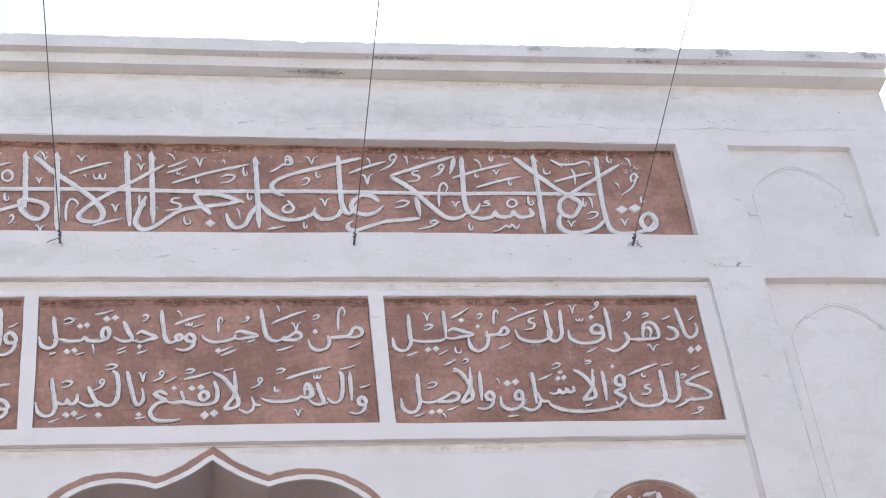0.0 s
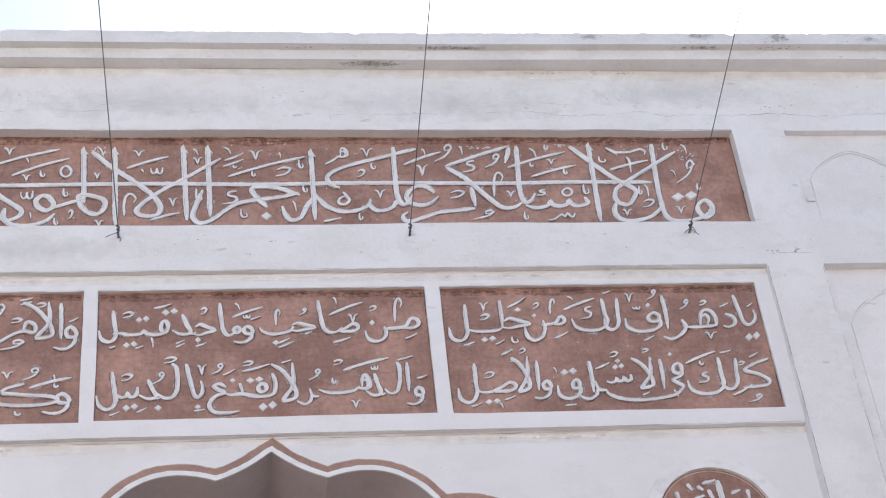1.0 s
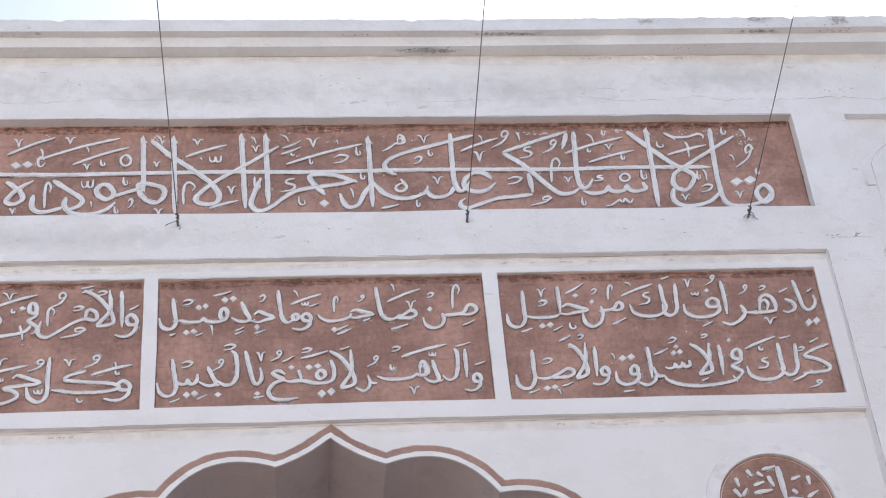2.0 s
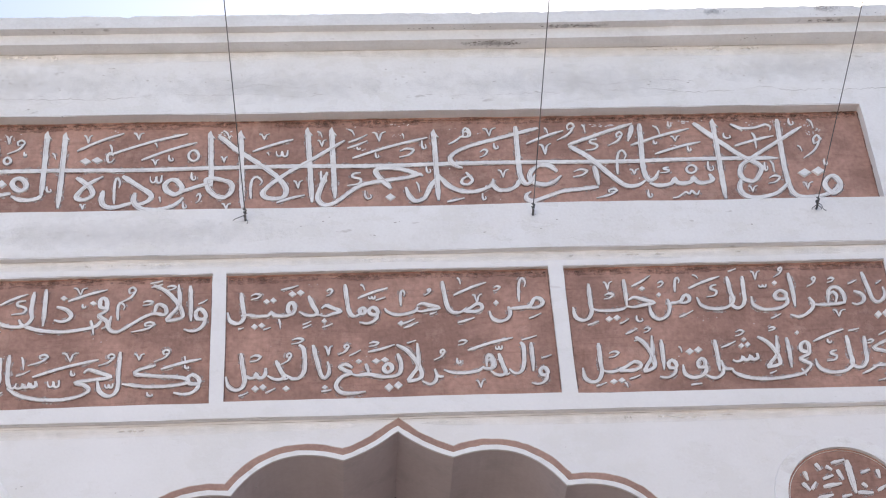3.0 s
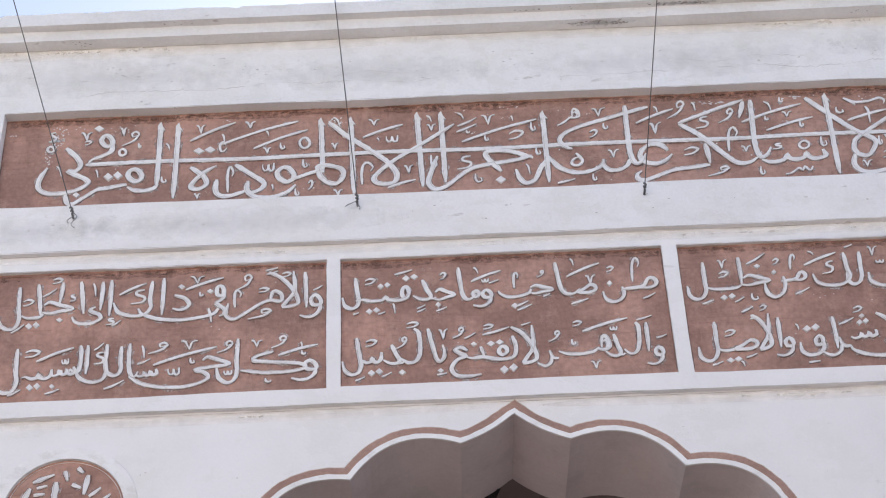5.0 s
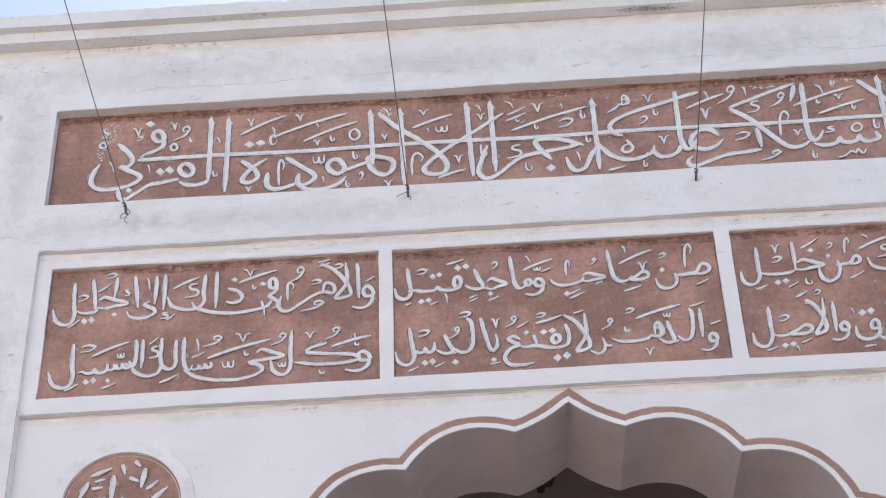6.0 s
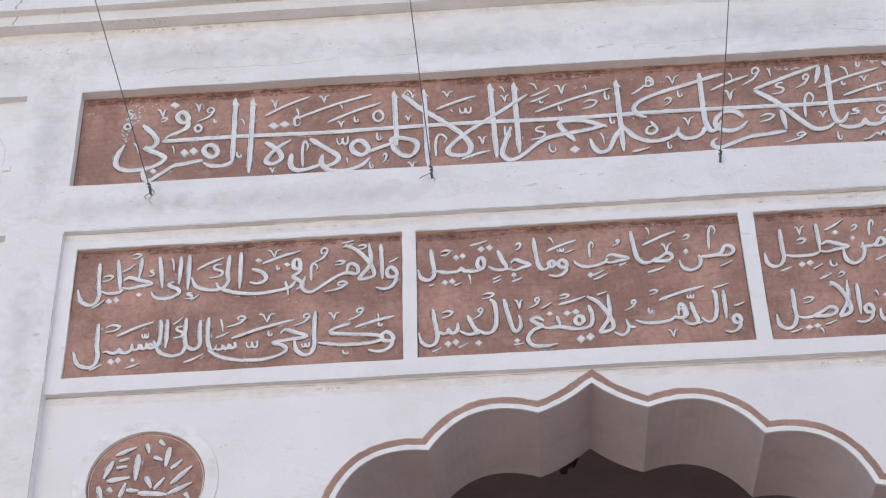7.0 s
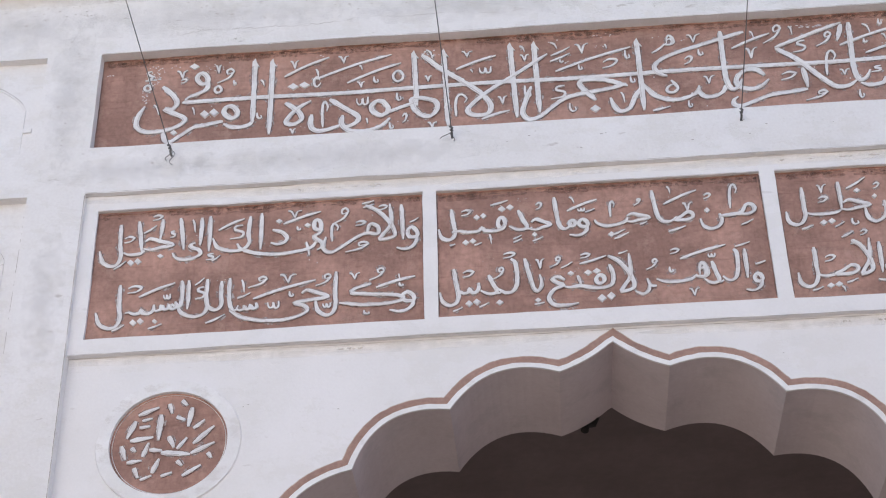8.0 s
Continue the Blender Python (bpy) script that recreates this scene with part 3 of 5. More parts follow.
    "kaf_w": [((0.98, 0.95), (0.52, 0.7), (0.21, 0.52), (0.043, 0.35), (0.02, 0.19), (0.09, 0.08), (0.15, 0.04))],
    "ayn_w": [((0.83, 0.66), (0.64, 0.9), (0.375, 0.95), (0.125, 0.74), (0.05, 0.42), (0.16, 0.16), (0.48, 0.05), (0.75, 0.18), (0.95, 0.47))],
    "ta_w": [((0.07, 0.9), (0.3, 0.75), (0.52, 0.55), (0.63, 0.27), (0.37, 0.05), (0.11, 0.09), (0.15, 0.27), (0.46, 0.64), (0.96, 1))],
    "bowl_w": [((0.06, 0.95), (0.02, 0.4), (0.14, 0.06), (0.42, 0.03), (0.75, 0.22), (1, 0.45))],
    "bowl_x": [((0.02, 0.85), (0, 0.4), (0.15, 0.05), (0.45, 0), (0.8, 0.25), (1, 0.7))],
    "dal_w": [((0.05, 0.95), (0.55, 0.65), (0.93, 0.42), (0.95, 0.27), (0.75, 0.12), (0.4, 0.03))],
    "alif_foot_w": [((0.22, 1), (0.12, 0.5), (0.2, 0.16), (0.45, 0.0), (0.8, 0.03), (1, 0.16))],
    "lam_jw": [((0.9, 1), (0.98, 0.85), (0.88, 0.3), (0.7, 0.05), (0.4, 0.0), (0, 0.14))],
    "lam_w": [((0.92, 1), (0.86, 0.5), (0.88, 0.26), (0.74, 0.06), (0.44, 0.0), (0.12, 0.1), (0, 0.36))],
    "fi_tail": [((0.98, 1), (0.9, 0.62), (0.5, 0.36), (0.12, 0.2), (0, 0.04))],
    "he_ra": [((0.97, 0.48), (0.955, 0.70), (0.88, 0.90), (0.77, 0.97), (0.68, 0.85), (0.672, 0.44)), ((0.675, 0.72), (0.76, 0.80), (0.825, 0.68), (0.80, 0.45)),
              ((0.98, 0.48), (0.786, 0.43), (0.48, 0.41), (0.347, 0.46)), ((0.327, 0.643), (0.408, 0.41), (0.327, 0.18), (0.173, 0.036), (0, 0.107))],
    "hay": [((0.737, 0.893), (0.783, 1), (0.869, 0.93), (1, 0.786), (0.811, 0.68), (0.657, 0.59), (0.754, 0.5), (0.789, 0.357), (0.697, 0.179), (0.526, 0.054), (0.326, 0.036), (0.126, 0.143), (0, 0.357))],
    "yaqna": [((0.944, 1), (1, 0.727), (0.955, 0.473), (0.73, 0.41), (0.494, 0.473), (0.326, 0.445), (0.213, 0.49)), ((0.45, 0.74), (0.51, 0.46)),
              ((0.245, 0.64), (0.14, 0.727), (0.056, 0.655), (0.14, 0.56), (0.225, 0.50), (0.084, 0.40), (0, 0.2), (0.084, 0.018), (0.28, 0), (0.46, 0.045))],
    "loop": [((0.12, 0.30), (0.02, 0.62), (0.30, 0.96), (0.66, 0.92), (0.95, 0.55), (0.86, 0.18), (0.5, 0.04), (0.12, 0.30))],
    "longdash": [((0, 0), (0.5, 0.52), (1, 1))],
    "bigdash": [((0, 0), (0.5, 0.56), (1, 1))],
    "dash": [((0, 0), (0.45, 0.36), (1, 1))],
    "damma": [((0.6, 0.62), (0.56, 0.85), (0.78, 1), (0.95, 0.8), (0.62, 0.62)), ((0.95, 0.8), (0.62, 0.34), (0, 0))],
    "hook": [((0.05, 0.7), (0.5, 0.98), (0.98, 0.8), (0.62, 0.26), (0, 0.05))],
    "hookalif": [((0.12, 0), (0.05, 0.5), (0.2, 0.88), (0.6, 0.98), (1, 0.8), (0.8, 0.62))],
    "v": [((0, 0.9), (0.26, 0.82), (0.5, 0.02)), ((0.5, 0.02), (0.68, 0.82), (1, 0.98))],
    "shadda": [((1, 1), (0.95, 0.25), (0.72, 0.1), (0.55, 0.35), (0.52, 0.8), (0.46, 0.25), (0.2, 0.08), (0.02, 0.4), (0, 0.8))],
    "tick": [((0, 1), (0.62, 0.72), (1, 0))],
    "u": [((0.1, 1), (0.12, 0.4), (0.45, 0.04), (0.95, 0.2), (0.8, 0.55))],
    "small_s": [((0.95, 1), (0.45, 0.9), (0.4, 0.66), (0.95, 0.48), (0.8, 0.14), (0, 0.0))],
    "madda": [((0, 1), (0.25, 0.45), (0.6, 0.5), (0.88, 0.9), (1, 0.55), (0.98, 0.2)), ((0, 1), (0.3, 0.1))],
}
LETTER_WIDTH = {"bigdash": 0.017, "longdash": 0.024, "dash": 0.014, "damma": 0.013, "hook": 0.013, "hookalif": 0.013, "v": 0.012, "shadda": 0.011, "tick": 0.012, "u": 0.012, "small_s": 0.013, "madda": 0.016, "small_sin": 0.012, "drop": 0.015}


def spline(pts, step):
    """Points on a Catmull-Rom curve through pts, about step apart."""
    p = [Vector(q) for q in pts]
    closed = (p[0] - p[-1]).length < 1e-6
    ext = ([p[-2]] if closed else [2 * p[0] - p[1]]) + p + ([p[1]] if closed else [2 * p[-1] - p[-2]])
    out = []
    for k in range(1, len(ext) - 2):
        a, b, c, d = ext[k - 1 : k + 3]
        n = max(2, int((c - b).length / step))
        for j in range(n):
            t = j / n
            out.append(0.5 * (2 * b + (c - a) * t + (2 * a - 5 * b + 4 * c - d) * t * t + (3 * b - a - 3 * c + d) * t ** 3))
    return out + [p[-1].copy()], closed


def pen_stroke(bm, pts, width, y, height, seed):
    """A raised stroke with a flat cut face and tapering ends on the plane y, and a dark rim that paints the shadow
    round it.
    """
    line, closed = spline(pts, 0.009)
    total = len(line) - 1
    rows, rims, washes, lines = [], [], [], []
    for k, p in enumerate(line):
        a = line[k - 1] if k else line[-2 if closed else 0]
        b = line[k + 1] if k < total else line[1 if closed else -1]
        d = (b - a).normalized()
        side = Vector((-d.y, d.x))
        nib = 0.72 + 0.34 * abs(d.dot(Vector((0.5, -0.87))))
        end = 1.0 if closed else min(1.0, 0.55 + 0.17 * k, 0.40 + 0.11 * (total - k))
        w = 0.5 * width * nib * end
        h = height * (0.8 + 0.2 * end) + 0.0008 * k / max(1, total)
        left, right = (1 + 0.15 * noise.noise(Vector((p.x * 26, p.y * 26, seed + e))) + 0.20 * noise.noise(Vector((p.x * 85, p.y * 85, seed + e))) for e in (0.0, 40.0))
        rows.append([bm.verts.new((p.x + side.x * w * f, y - g, p.y + side.y * w * f)) for f, g in ((1.10 * left, -0.001), (0.96 * left, h), (-0.96 * right, h), (-1.10 * right, -0.001))])
        rim = [0.0026 + 0.0048 * noise.noise(Vector((p.x * 18, p.y * 18, seed + e))) for e in (3.0, 9.0)]
        rims.append([bm.verts.new((p.x + side.x * f, y - 0.0068 - 0.00007 * (int(seed) % 7), p.y + side.y * f)) for f in (w * 1.05 + rim[0], -w * 1.05 - rim[1])])
        wash = [max(0.0, 0.007 + 0.012 * noise.noise(Vector((p.x * 22, p.y * 22, seed + e)))) for e in (13.0, 19.0)]
        washes.append([bm.verts.new((p.x + side.x * f, y - 0.0060 - 0.00007 * (int(seed) % 7), p.y + side.y * f)) for f in (w * 1.05 + wash[0], -w * 1.05 - wash[1])])
        # a broken grey line along one side of the stroke's face
        if width > 0.018 and noise.noise(Vector((p.x * 9, p.y * 9, seed + 31))) > -0.12:
            lines.append((k, [bm.verts.new((p.x + side.x * f, y - h - 0.0007, p.y + side.y * f)) for f in (-0.42 * w, -0.42 * w - 0.0026 - 0.002 * noise.noise(Vector((p.x * 30, p.y * 30, seed))))]))
    for (j, r), (k, t) in zip(lines, lines[1:]):
        if k == j + 1:
            bm.faces.new((r[0], r[1], t[1], t[0])).material_index = 3
    for r, t in zip(rows, rows[1:]):
        for k in range(3):
            bm.faces.new((r[k], r[k + 1], t[k + 1], t[k]))
    if not closed:
        bm.faces.new(rows[0])
        bm.faces.new(rows[-1][::-1])
    for k, strips in ((1, rims), (2, washes)):
        for r, t in zip(strips, strips[1:]):
            bm.faces.new((r[0], r[1], t[1], t[0])).material_index = k


def diamond(bm, c, u, v, y, height):
    """A rhombic reed-pen dot."""
    base = [c - u, c - v, c + u, c + v]
    low = [bm.verts.new((p.x, y, p.y)) for p in base]
    up = [bm.verts.new((c.x + (p.x - c.x) * 0.82, y - height, c.y + (p.y - c.y) * 0.82)) for p in base]
    for k in range(4):
        bm.faces.new((low[k], low[(k + 1) % 4], up[(k + 1) % 4], up[k]))
    bm.faces.new(up)


def pen_head(bm, top, ahead, width, y, height):
    """The pointed, barbed top of a tall letter; ahead points down the stem."""
    side = Vector((-ahead.y, ahead.x))
    if side.x < 0:
        side = -side
    out = [top - ahead * 0.020 + side * 0.002, top + ahead * 0.010 + side * 0.010, top + ahead * 0.036 + side * width * 0.95, top + ahead * 0.026 + side * width * 0.30, top + ahead * 0.030 - side * width * 0.52, top + ahead * 0.002 - side * width * 0.52]
    low = [bm.verts.new((p.x, y, p.y)) for p in out]
    up = [bm.verts.new((p.x, y - height, p.y)) for p in out]
    for k in range(6):
        bm.faces.new((low[k], low[(k + 1) % 6], up[(k + 1) % 6], up[k]))
    bm.faces.new(up)


sign_count = [0]
# the verses are laid out in the plane of the wall's face and drawn smaller on the sunk grounds
LAYOUT_FROM = Vector((-0.3, 1.61))
HEADED = ("alif_h", "alif_hr")


def write(rows, y, parent, name, width, mat, scale):
    """Each row: a sign, its middle, and its box's run and rise, in millimetres."""
    for sign, *mm in rows:
        cx, cz, ux, uz, vx, vz = (n / 1000 for n in mm)
        c, u, v = LAYOUT_FROM.lerp(Vector((cx, cz)), scale), Vector((ux, uz)), Vector((vx, vz))
        sign_count[0] += 1
        height = 0.0098 + 0.0005 * (sign_count[0] % 6)
        bm = bmesh.new()
        if sign == "dot":
            diamond(bm, c, u * 0.56, v * 0.56, y, height)
        elif sign == "dots2":
            diamond(bm, c - u * 0.26 - v * 0.1, u * 0.29, v * 0.52, y, height)
            diamond(bm, c + u * 0.26 + v * 0.1, u * 0.29, v * 0.52, y, height)
        else:
            for k, stroke in enumerate(SIGNS[sign]):
                if k and sign in HEADED:
                    continue
                w = LETTER_WIDTH.get(sign, width)
                if name == "diacritic" and sign not in LETTER_WIDTH:
                    w = 0.013
                uu, vv = (q * max(0.4, 1 - 0.85 * w / q.length) for q in (u, v))
                pts = [c + uu * (a - 0.5) + vv * (b - 0.5) for a, b in stroke]
                pen_stroke(bm, pts, w, y, height + 0.0005 * k, sign_count[0])
                if sign in HEADED:
                    pen_head(bm, pts[0], (pts[1] - pts[0]).normalized(), w, y, height + 0.001)
        part(name, bm, [mat, EDGE_SHADOW, SMEAR, STROKE_LINE], parent)


def backing(x0, x1, z0, z1, y, thick):
    """A painted slab whose front lies on y, gently uneven."""
    bm = bmesh.new()
    nx, nz = max(4, int((x1 - x0) / 0.06)), max(4, int((z1 - z0) / 0.06))
    grid = [[bm.verts.new((x0 + (x1 - x0) * i / nx, y + 0.003 * noise.noise(Vector((i * 0.35 + x0 * 9, j * 0.35, 3))), z0 + (z1 - z0) * j / nz)) for j in range(nz + 1)] for i in range(nx + 1)]
    for i in range(nx):
        for j in range(nz):
            bm.faces.new((grid[i][j], grid[i + 1][j], grid[i + 1][j + 1], grid[i][j + 1]))
    return bm


# the verses, sign by sign: middle x and z, run, rise, in millimetres
VERSE_A_LETTERS_1 = [
    ('ba_alif', 2277, 5956, 131, -3, 40, 189),
    ('dal', 2194, 5896, 74, -2, 19, 91),
    ('he_ra', 2001, 5877, 281, -7, 38, 196),
    ('alif', 1886, 5950, 51, -2, 37, 208),
    ('fa', 1768, 5894, 191, -6, 22, 123),
    ('lam', 1626, 5945, 87, -2, 32, 198),
    ('lam', 1520, 5944, 188, -5, 31, 200),
    ('mim', 1339, 5909, 126, -3, 9, 70),
    ('nun', 1245, 5858, 112, -3, 17, 130),
]
VERSE_A_LETTERS_2 = [
    ('jim', 1160, 5898, 144, -4, 9, 71),
    ('alif', 1095, 5954, 32, -1, 20, 168),
    ('sag', 1010, 5868, 180, -5, 5, 41),
    ('lam', 889, 5909, 103, -3, 23, 223),
]
VERSE_A_LETTERS_3 = [
    ('kaf', 2266, 5597, 141, -4, 39, 176),
    ('dash', 2178, 5506, 100, -3, 15, 70),
    ('lam', 2134, 5596, 93, -2, 39, 185),
    ('lam', 2018, 5588, 190, -6, 43, 215),
    ('fi', 1880, 5579, 68, -2, 33, 172),
    ('tail', 1708, 5495, 370, -11, 14, 79),
    ('alif', 1810, 5602, 42, -1, 33, 178),
    ('lamalif', 1717, 5612, 127, -4, 32, 185),
]
VERSE_A_LETTERS_4 = [
    ('sin', 1604, 5581, 131, -4, 10, 61),
    ('ra', 1472, 5521, 148, -5, 18, 114),
    ('alif', 1475, 5597, 42, -2, 28, 184),
    ('fa', 1361, 5532, 124, -3, 17, 118),
    ('waw', 1241, 5531, 93, -3, 14, 109),
    ('alif', 1225, 5608, 31, -1, 23, 177),
    ('lamalif', 1146, 5618, 109, -3, 27, 205),
    ('sad', 1069, 5548, 114, -4, 8, 66),
    ('sag', 983, 5534, 100, -3, 5, 39),
    ('lam', 899, 5576, 103, -3, 25, 224),
]
VERSE_A_MARKS_1 = [
    ('dots2', 2290, 5804, 70, -2, 11, 48),
    ('dash', 2310, 5984, 38, -1, 7, 33),
    ('dash', 2184, 5987, 52, -1, 7, 33),
    ('damma', 1988, 5992, 54, -2, 12, 66),
    ('hook', 2082, 6000, 41, -1, 8, 39),
    ('v', 2086, 5812, 70, -2, 10, 51),
    ('dot', 1811, 5992, 27, -1, 5, 29),
    ('damma', 1838, 6052, 54, -1, 12, 66),
    ('v', 1726, 6037, 54, -2, 10, 62),
    ('shadda', 1751, 5976, 43, -1, 4, 26),
    ('dash', 1785, 5804, 59, -1, 7, 38),
    ('bigdash', 1476, 6004, 161, -4, 12, 82),
    ('small_s', 1506, 5954, 59, -2, 13, 81),
    ('dash', 1620, 6071, 49, -1, 4, 27),
]
VERSE_A_MARKS_2 = [
    ('tick', 1437, 6038, 38, -1, 5, 29),
    ('dot', 1252, 5940, 24, 0, 3, 26),
    ('hook', 1267, 5998, 38, -1, 6, 45),
    ('hookalif', 1345, 5994, 33, -1, 13, 94),
    ('dash', 1367, 5829, 75, -2, 7, 47),
    ('dots2', 1022, 5813, 69, -2, 4, 35),
    ('dash', 928, 5789, 63, -2, 4, 31),
    ('dash', 1073, 5795, 53, -2, 5, 38),
    ('u', 1145, 5808, 44, -1, 5, 44),
    ('v', 1017, 5998, 53, -1, 7, 58),
    ('hook', 1015, 5936, 53, -2, 5, 45),
    ('dash', 1177, 6020, 99, -2, 9, 72),
    ('dot', 1178, 5977, 32, -1, 3, 26),
]
VERSE_A_MARKS_3 = [
    ('dash', 2270, 5698, 54, -2, 8, 38),
    ('damma', 2232, 5459, 76, -2, 11, 51),
    ('small_s', 2007, 5579, 58, -2, 14, 70),
    ('bigdash', 2011, 5690, 155, -4, 16, 81),
    ('dash', 2136, 5718, 62, -2, 6, 25),
    ('hook', 2200, 5650, 40, -1, 7, 31),
    ('u', 2010, 5658, 32, -1, 6, 31),
    ('dot', 1867, 5710, 21, 0, 4, 25),
    ('alif', 1860, 5496, 34, -1, 9, 48),
    ('hook', 1752, 5732, 40, -2, 5, 32),
    ('dash', 1719, 5499, 42, -2, 5, 27),
    ('dot', 1612, 5679, 26, -1, 4, 25),
    ('dots2', 1610, 5647, 55, -2, 6, 34),
    ('hook', 1598, 5714, 50, -1, 8, 44),
]
VERSE_A_MARKS_4 = [
    ('dash', 1537, 5655, 79, -2, 7, 46),
    ('dots2', 1373, 5626, 76, -2, 6, 40),
    ('tick', 1310, 5634, 26, -1, 6, 39),
    ('bigdash', 1359, 5446, 64, -2, 3, 18),
    ('dash', 1099, 5739, 65, -1, 5, 41),
    ('hook', 1171, 5744, 39, -1, 5, 40),
    ('small_s', 1116, 5697, 31, -1, 4, 31),
    ('dots2', 1004, 5475, 69, -2, 4, 30),
    ('dash', 928, 5459, 58, -2, 4, 30),
    ('dash', 1084, 5492, 60, -2, 5, 33),
    ('tick', 1039, 5452, 26, -1, 4, 36),
    ('hook', 1002, 5615, 57, -2, 5, 46),
]
VERSE_B_LETTERS_1 = [
    ('mim', 624, 5906, 171, -4, 7, 83),
    ('nun', 499, 5854, 113, -3, 8, 98),
    ('sad', 380, 5890, 97, -3, 4, 63),
    ('alif_foot', 292, 5955, 131, -4, 11, 195),
    ('jim', 166, 5898, 125, -3, 3, 60),
    ('tail', 45, 5882, 166, -5, 3, 59),
    ('waw', -106, 5862, 103, -3, 3, 106),
    ('ring', -134, 5888, 42, -2, 1, 50),
    ('alif_foot', -176, 5950, 94, -2, 5, 196),
]
VERSE_B_LETTERS_2 = [
    ('jim', -281, 5892, 109, -3, 2, 76),
    ('dal_j', -372, 5924, 122, -3, 1, 126),
    ('ring', -460, 5912, 49, -1, 0, 78),
    ('teeth', -567, 5891, 261, -7, -1, 63),
    ('lam', -714, 5921, 92, -2, -4, 188),
]
VERSE_B_LETTERS_3 = [
    ('waw', 654, 5514, 89, -3, 10, 105),
    ('alif', 628, 5616, 28, -1, 15, 170),
    ('lam_j', 559, 5612, 87, -3, 15, 182),
    ('dal_j', 480, 5579, 102, -3, 10, 130),
    ('he', 427, 5592, 72, -2, 7, 97),
    ('sag', 314, 5556, 198, -6, 3, 54),
    ('ra', 173, 5523, 112, -3, 4, 99),
    ('lamalif', 68, 5604, 135, -4, 9, 217),
]
VERSE_B_LETTERS_4 = [
    ('ring', -28, 5573, 54, -1, 3, 62),
    ('yaqna', -115, 5549, 306, -10, 9, 226),
    ('ba_alif', -328, 5618, 91, -2, 2, 193),
]
VERSE_B_LETTERS_5 = [
    ('lam_j', -445, 5622, 113, -3, 0, 198),
    ('dal_j', -521, 5580, 110, -3, -1, 117),
    ('teeth', -624, 5565, 115, -4, -1, 74),
    ('lam', -711, 5577, 100, -3, -5, 211),
]
VERSE_B_MARKS_1 = [
    ('dot', 486, 5916, 27, -1, 3, 32),
    ('hook', 494, 5994, 42, -1, 3, 41),
    ('hookalif', 612, 5988, 45, -1, 12, 145),
    ('dash', 662, 5839, 68, -2, 3, 41),
    ('v', 399, 5942, 57, -2, 5, 61),
    ('bigdash', 369, 5998, 166, -4, 6, 87),
    ('tick', 320, 6044, 26, 0, 3, 48),
    ('dash', 341, 5823, 89, -3, 3, 40),
    ('dot', 41, 5815, 34, -1, 1, 32),
    ('dash', 74, 5824, 72, -2, 2, 41),
    ('dash', 86, 5804, 78, -2, 2, 44),
    ('damma', 171, 5984, 44, -1, 2, 48),
    ('hookalif', 53, 5955, 32, 0, 3, 98),
    ('dash', 191, 5865, 44, -2, 2, 28),
]
VERSE_B_MARKS_2 = [
    ('bigdash', -84, 5987, 152, -4, 3, 74),
    ('tick', -130, 6020, 32, -1, 1, 42),
    ('shadda', -89, 5962, 39, -1, 1, 28),
    ('dash', -49, 5954, 57, -1, 1, 29),
    ('hook', -284, 5994, 38, -1, 1, 51),
    ('dot', -310, 5837, 26, -1, 0, 31),
    ('dash', -296, 5813, 60, -2, 1, 34),
    ('dash', -389, 5830, 51, -1, 0, 31),
    ('dash', -389, 5811, 51, -1, 0, 31),
    ('dots2', -436, 5995, 73, -2, 0, 38),
    ('dash', -467, 6027, 94, -3, -1, 38),
    ('dots2', -558, 5955, 59, -1, 0, 35),
    ('hook', -623, 5981, 59, -1, -1, 44),
    ('dots2', -611, 5819, 64, -2, -1, 34),
]
VERSE_B_MARKS_3 = [
    ('dash', -571, 5804, 46, -1, 0, 25),
    ('tick', -514, 5827, 18, 0, 0, 62),
    ('dash', -689, 5806, 38, -2, -1, 22),
    ('dash', 693, 5614, 56, -2, 3, 30),
    ('dash', 624, 5719, 80, -2, 3, 34),
    ('shadda', 480, 5669, 39, -1, 3, 31),
    ('bigdash', 443, 5690, 219, -7, 6, 83),
    ('hook', 316, 5700, 51, -2, 2, 40),
    ('damma', 209, 5637, 62, -2, 4, 67),
    ('u', 293, 5603, 28, -1, 2, 39),
    ('v', 385, 5480, 56, -2, 3, 50),
    ('dash', 84, 5713, 54, -2, 1, 27),
    ('dots2', -6, 5479, 80, -2, 2, 47),
    ('dot', -158, 5615, 30, -1, 1, 25),
]
VERSE_B_MARKS_4 = [
    ('dots2', -60, 5616, 76, -2, 1, 33),
    ('dash', -54, 5680, 133, -4, 2, 52),
    ('hook', -88, 5704, 56, -2, 1, 37),
    ('dash', -174, 5661, 64, -2, 1, 42),
    ('damma', -224, 5678, 63, -2, 1, 67),
    ('dot', -312, 5482, 30, -1, 1, 26),
    ('dash', -306, 5464, 57, -2, 0, 21),
    ('v', -294, 5675, 51, -2, 1, 64),
    ('damma', -483, 5637, 63, -2, 0, 72),
    ('hook', -433, 5730, 66, -2, 0, 43),
    ('dot', -484, 5482, 35, -1, 0, 30),
    ('dots2', -604, 5488, 67, -2, -1, 38),
    ('hook', -622, 5641, 61, -2, -1, 48),
    ('dash', -554, 5473, 57, -2, -1, 35),
]
VERSE_B_MARKS_5 = [
    ('dash', -673, 5458, 56, -2, -1, 32),
]
VERSE_C_LETTERS_1 = [
    ('waw', -898, 5861, 114, -7, 1, 139),
    ('alif', -921, 5953, 22, -2, 1, 213),
    ('lamalif', -1024, 5962, 159, -11, -1, 217),
    ('mim_ra', -1162, 5877, 277, -19, -3, 174),
    ('fi', -1316, 5908, 58, -4, -5, 185),
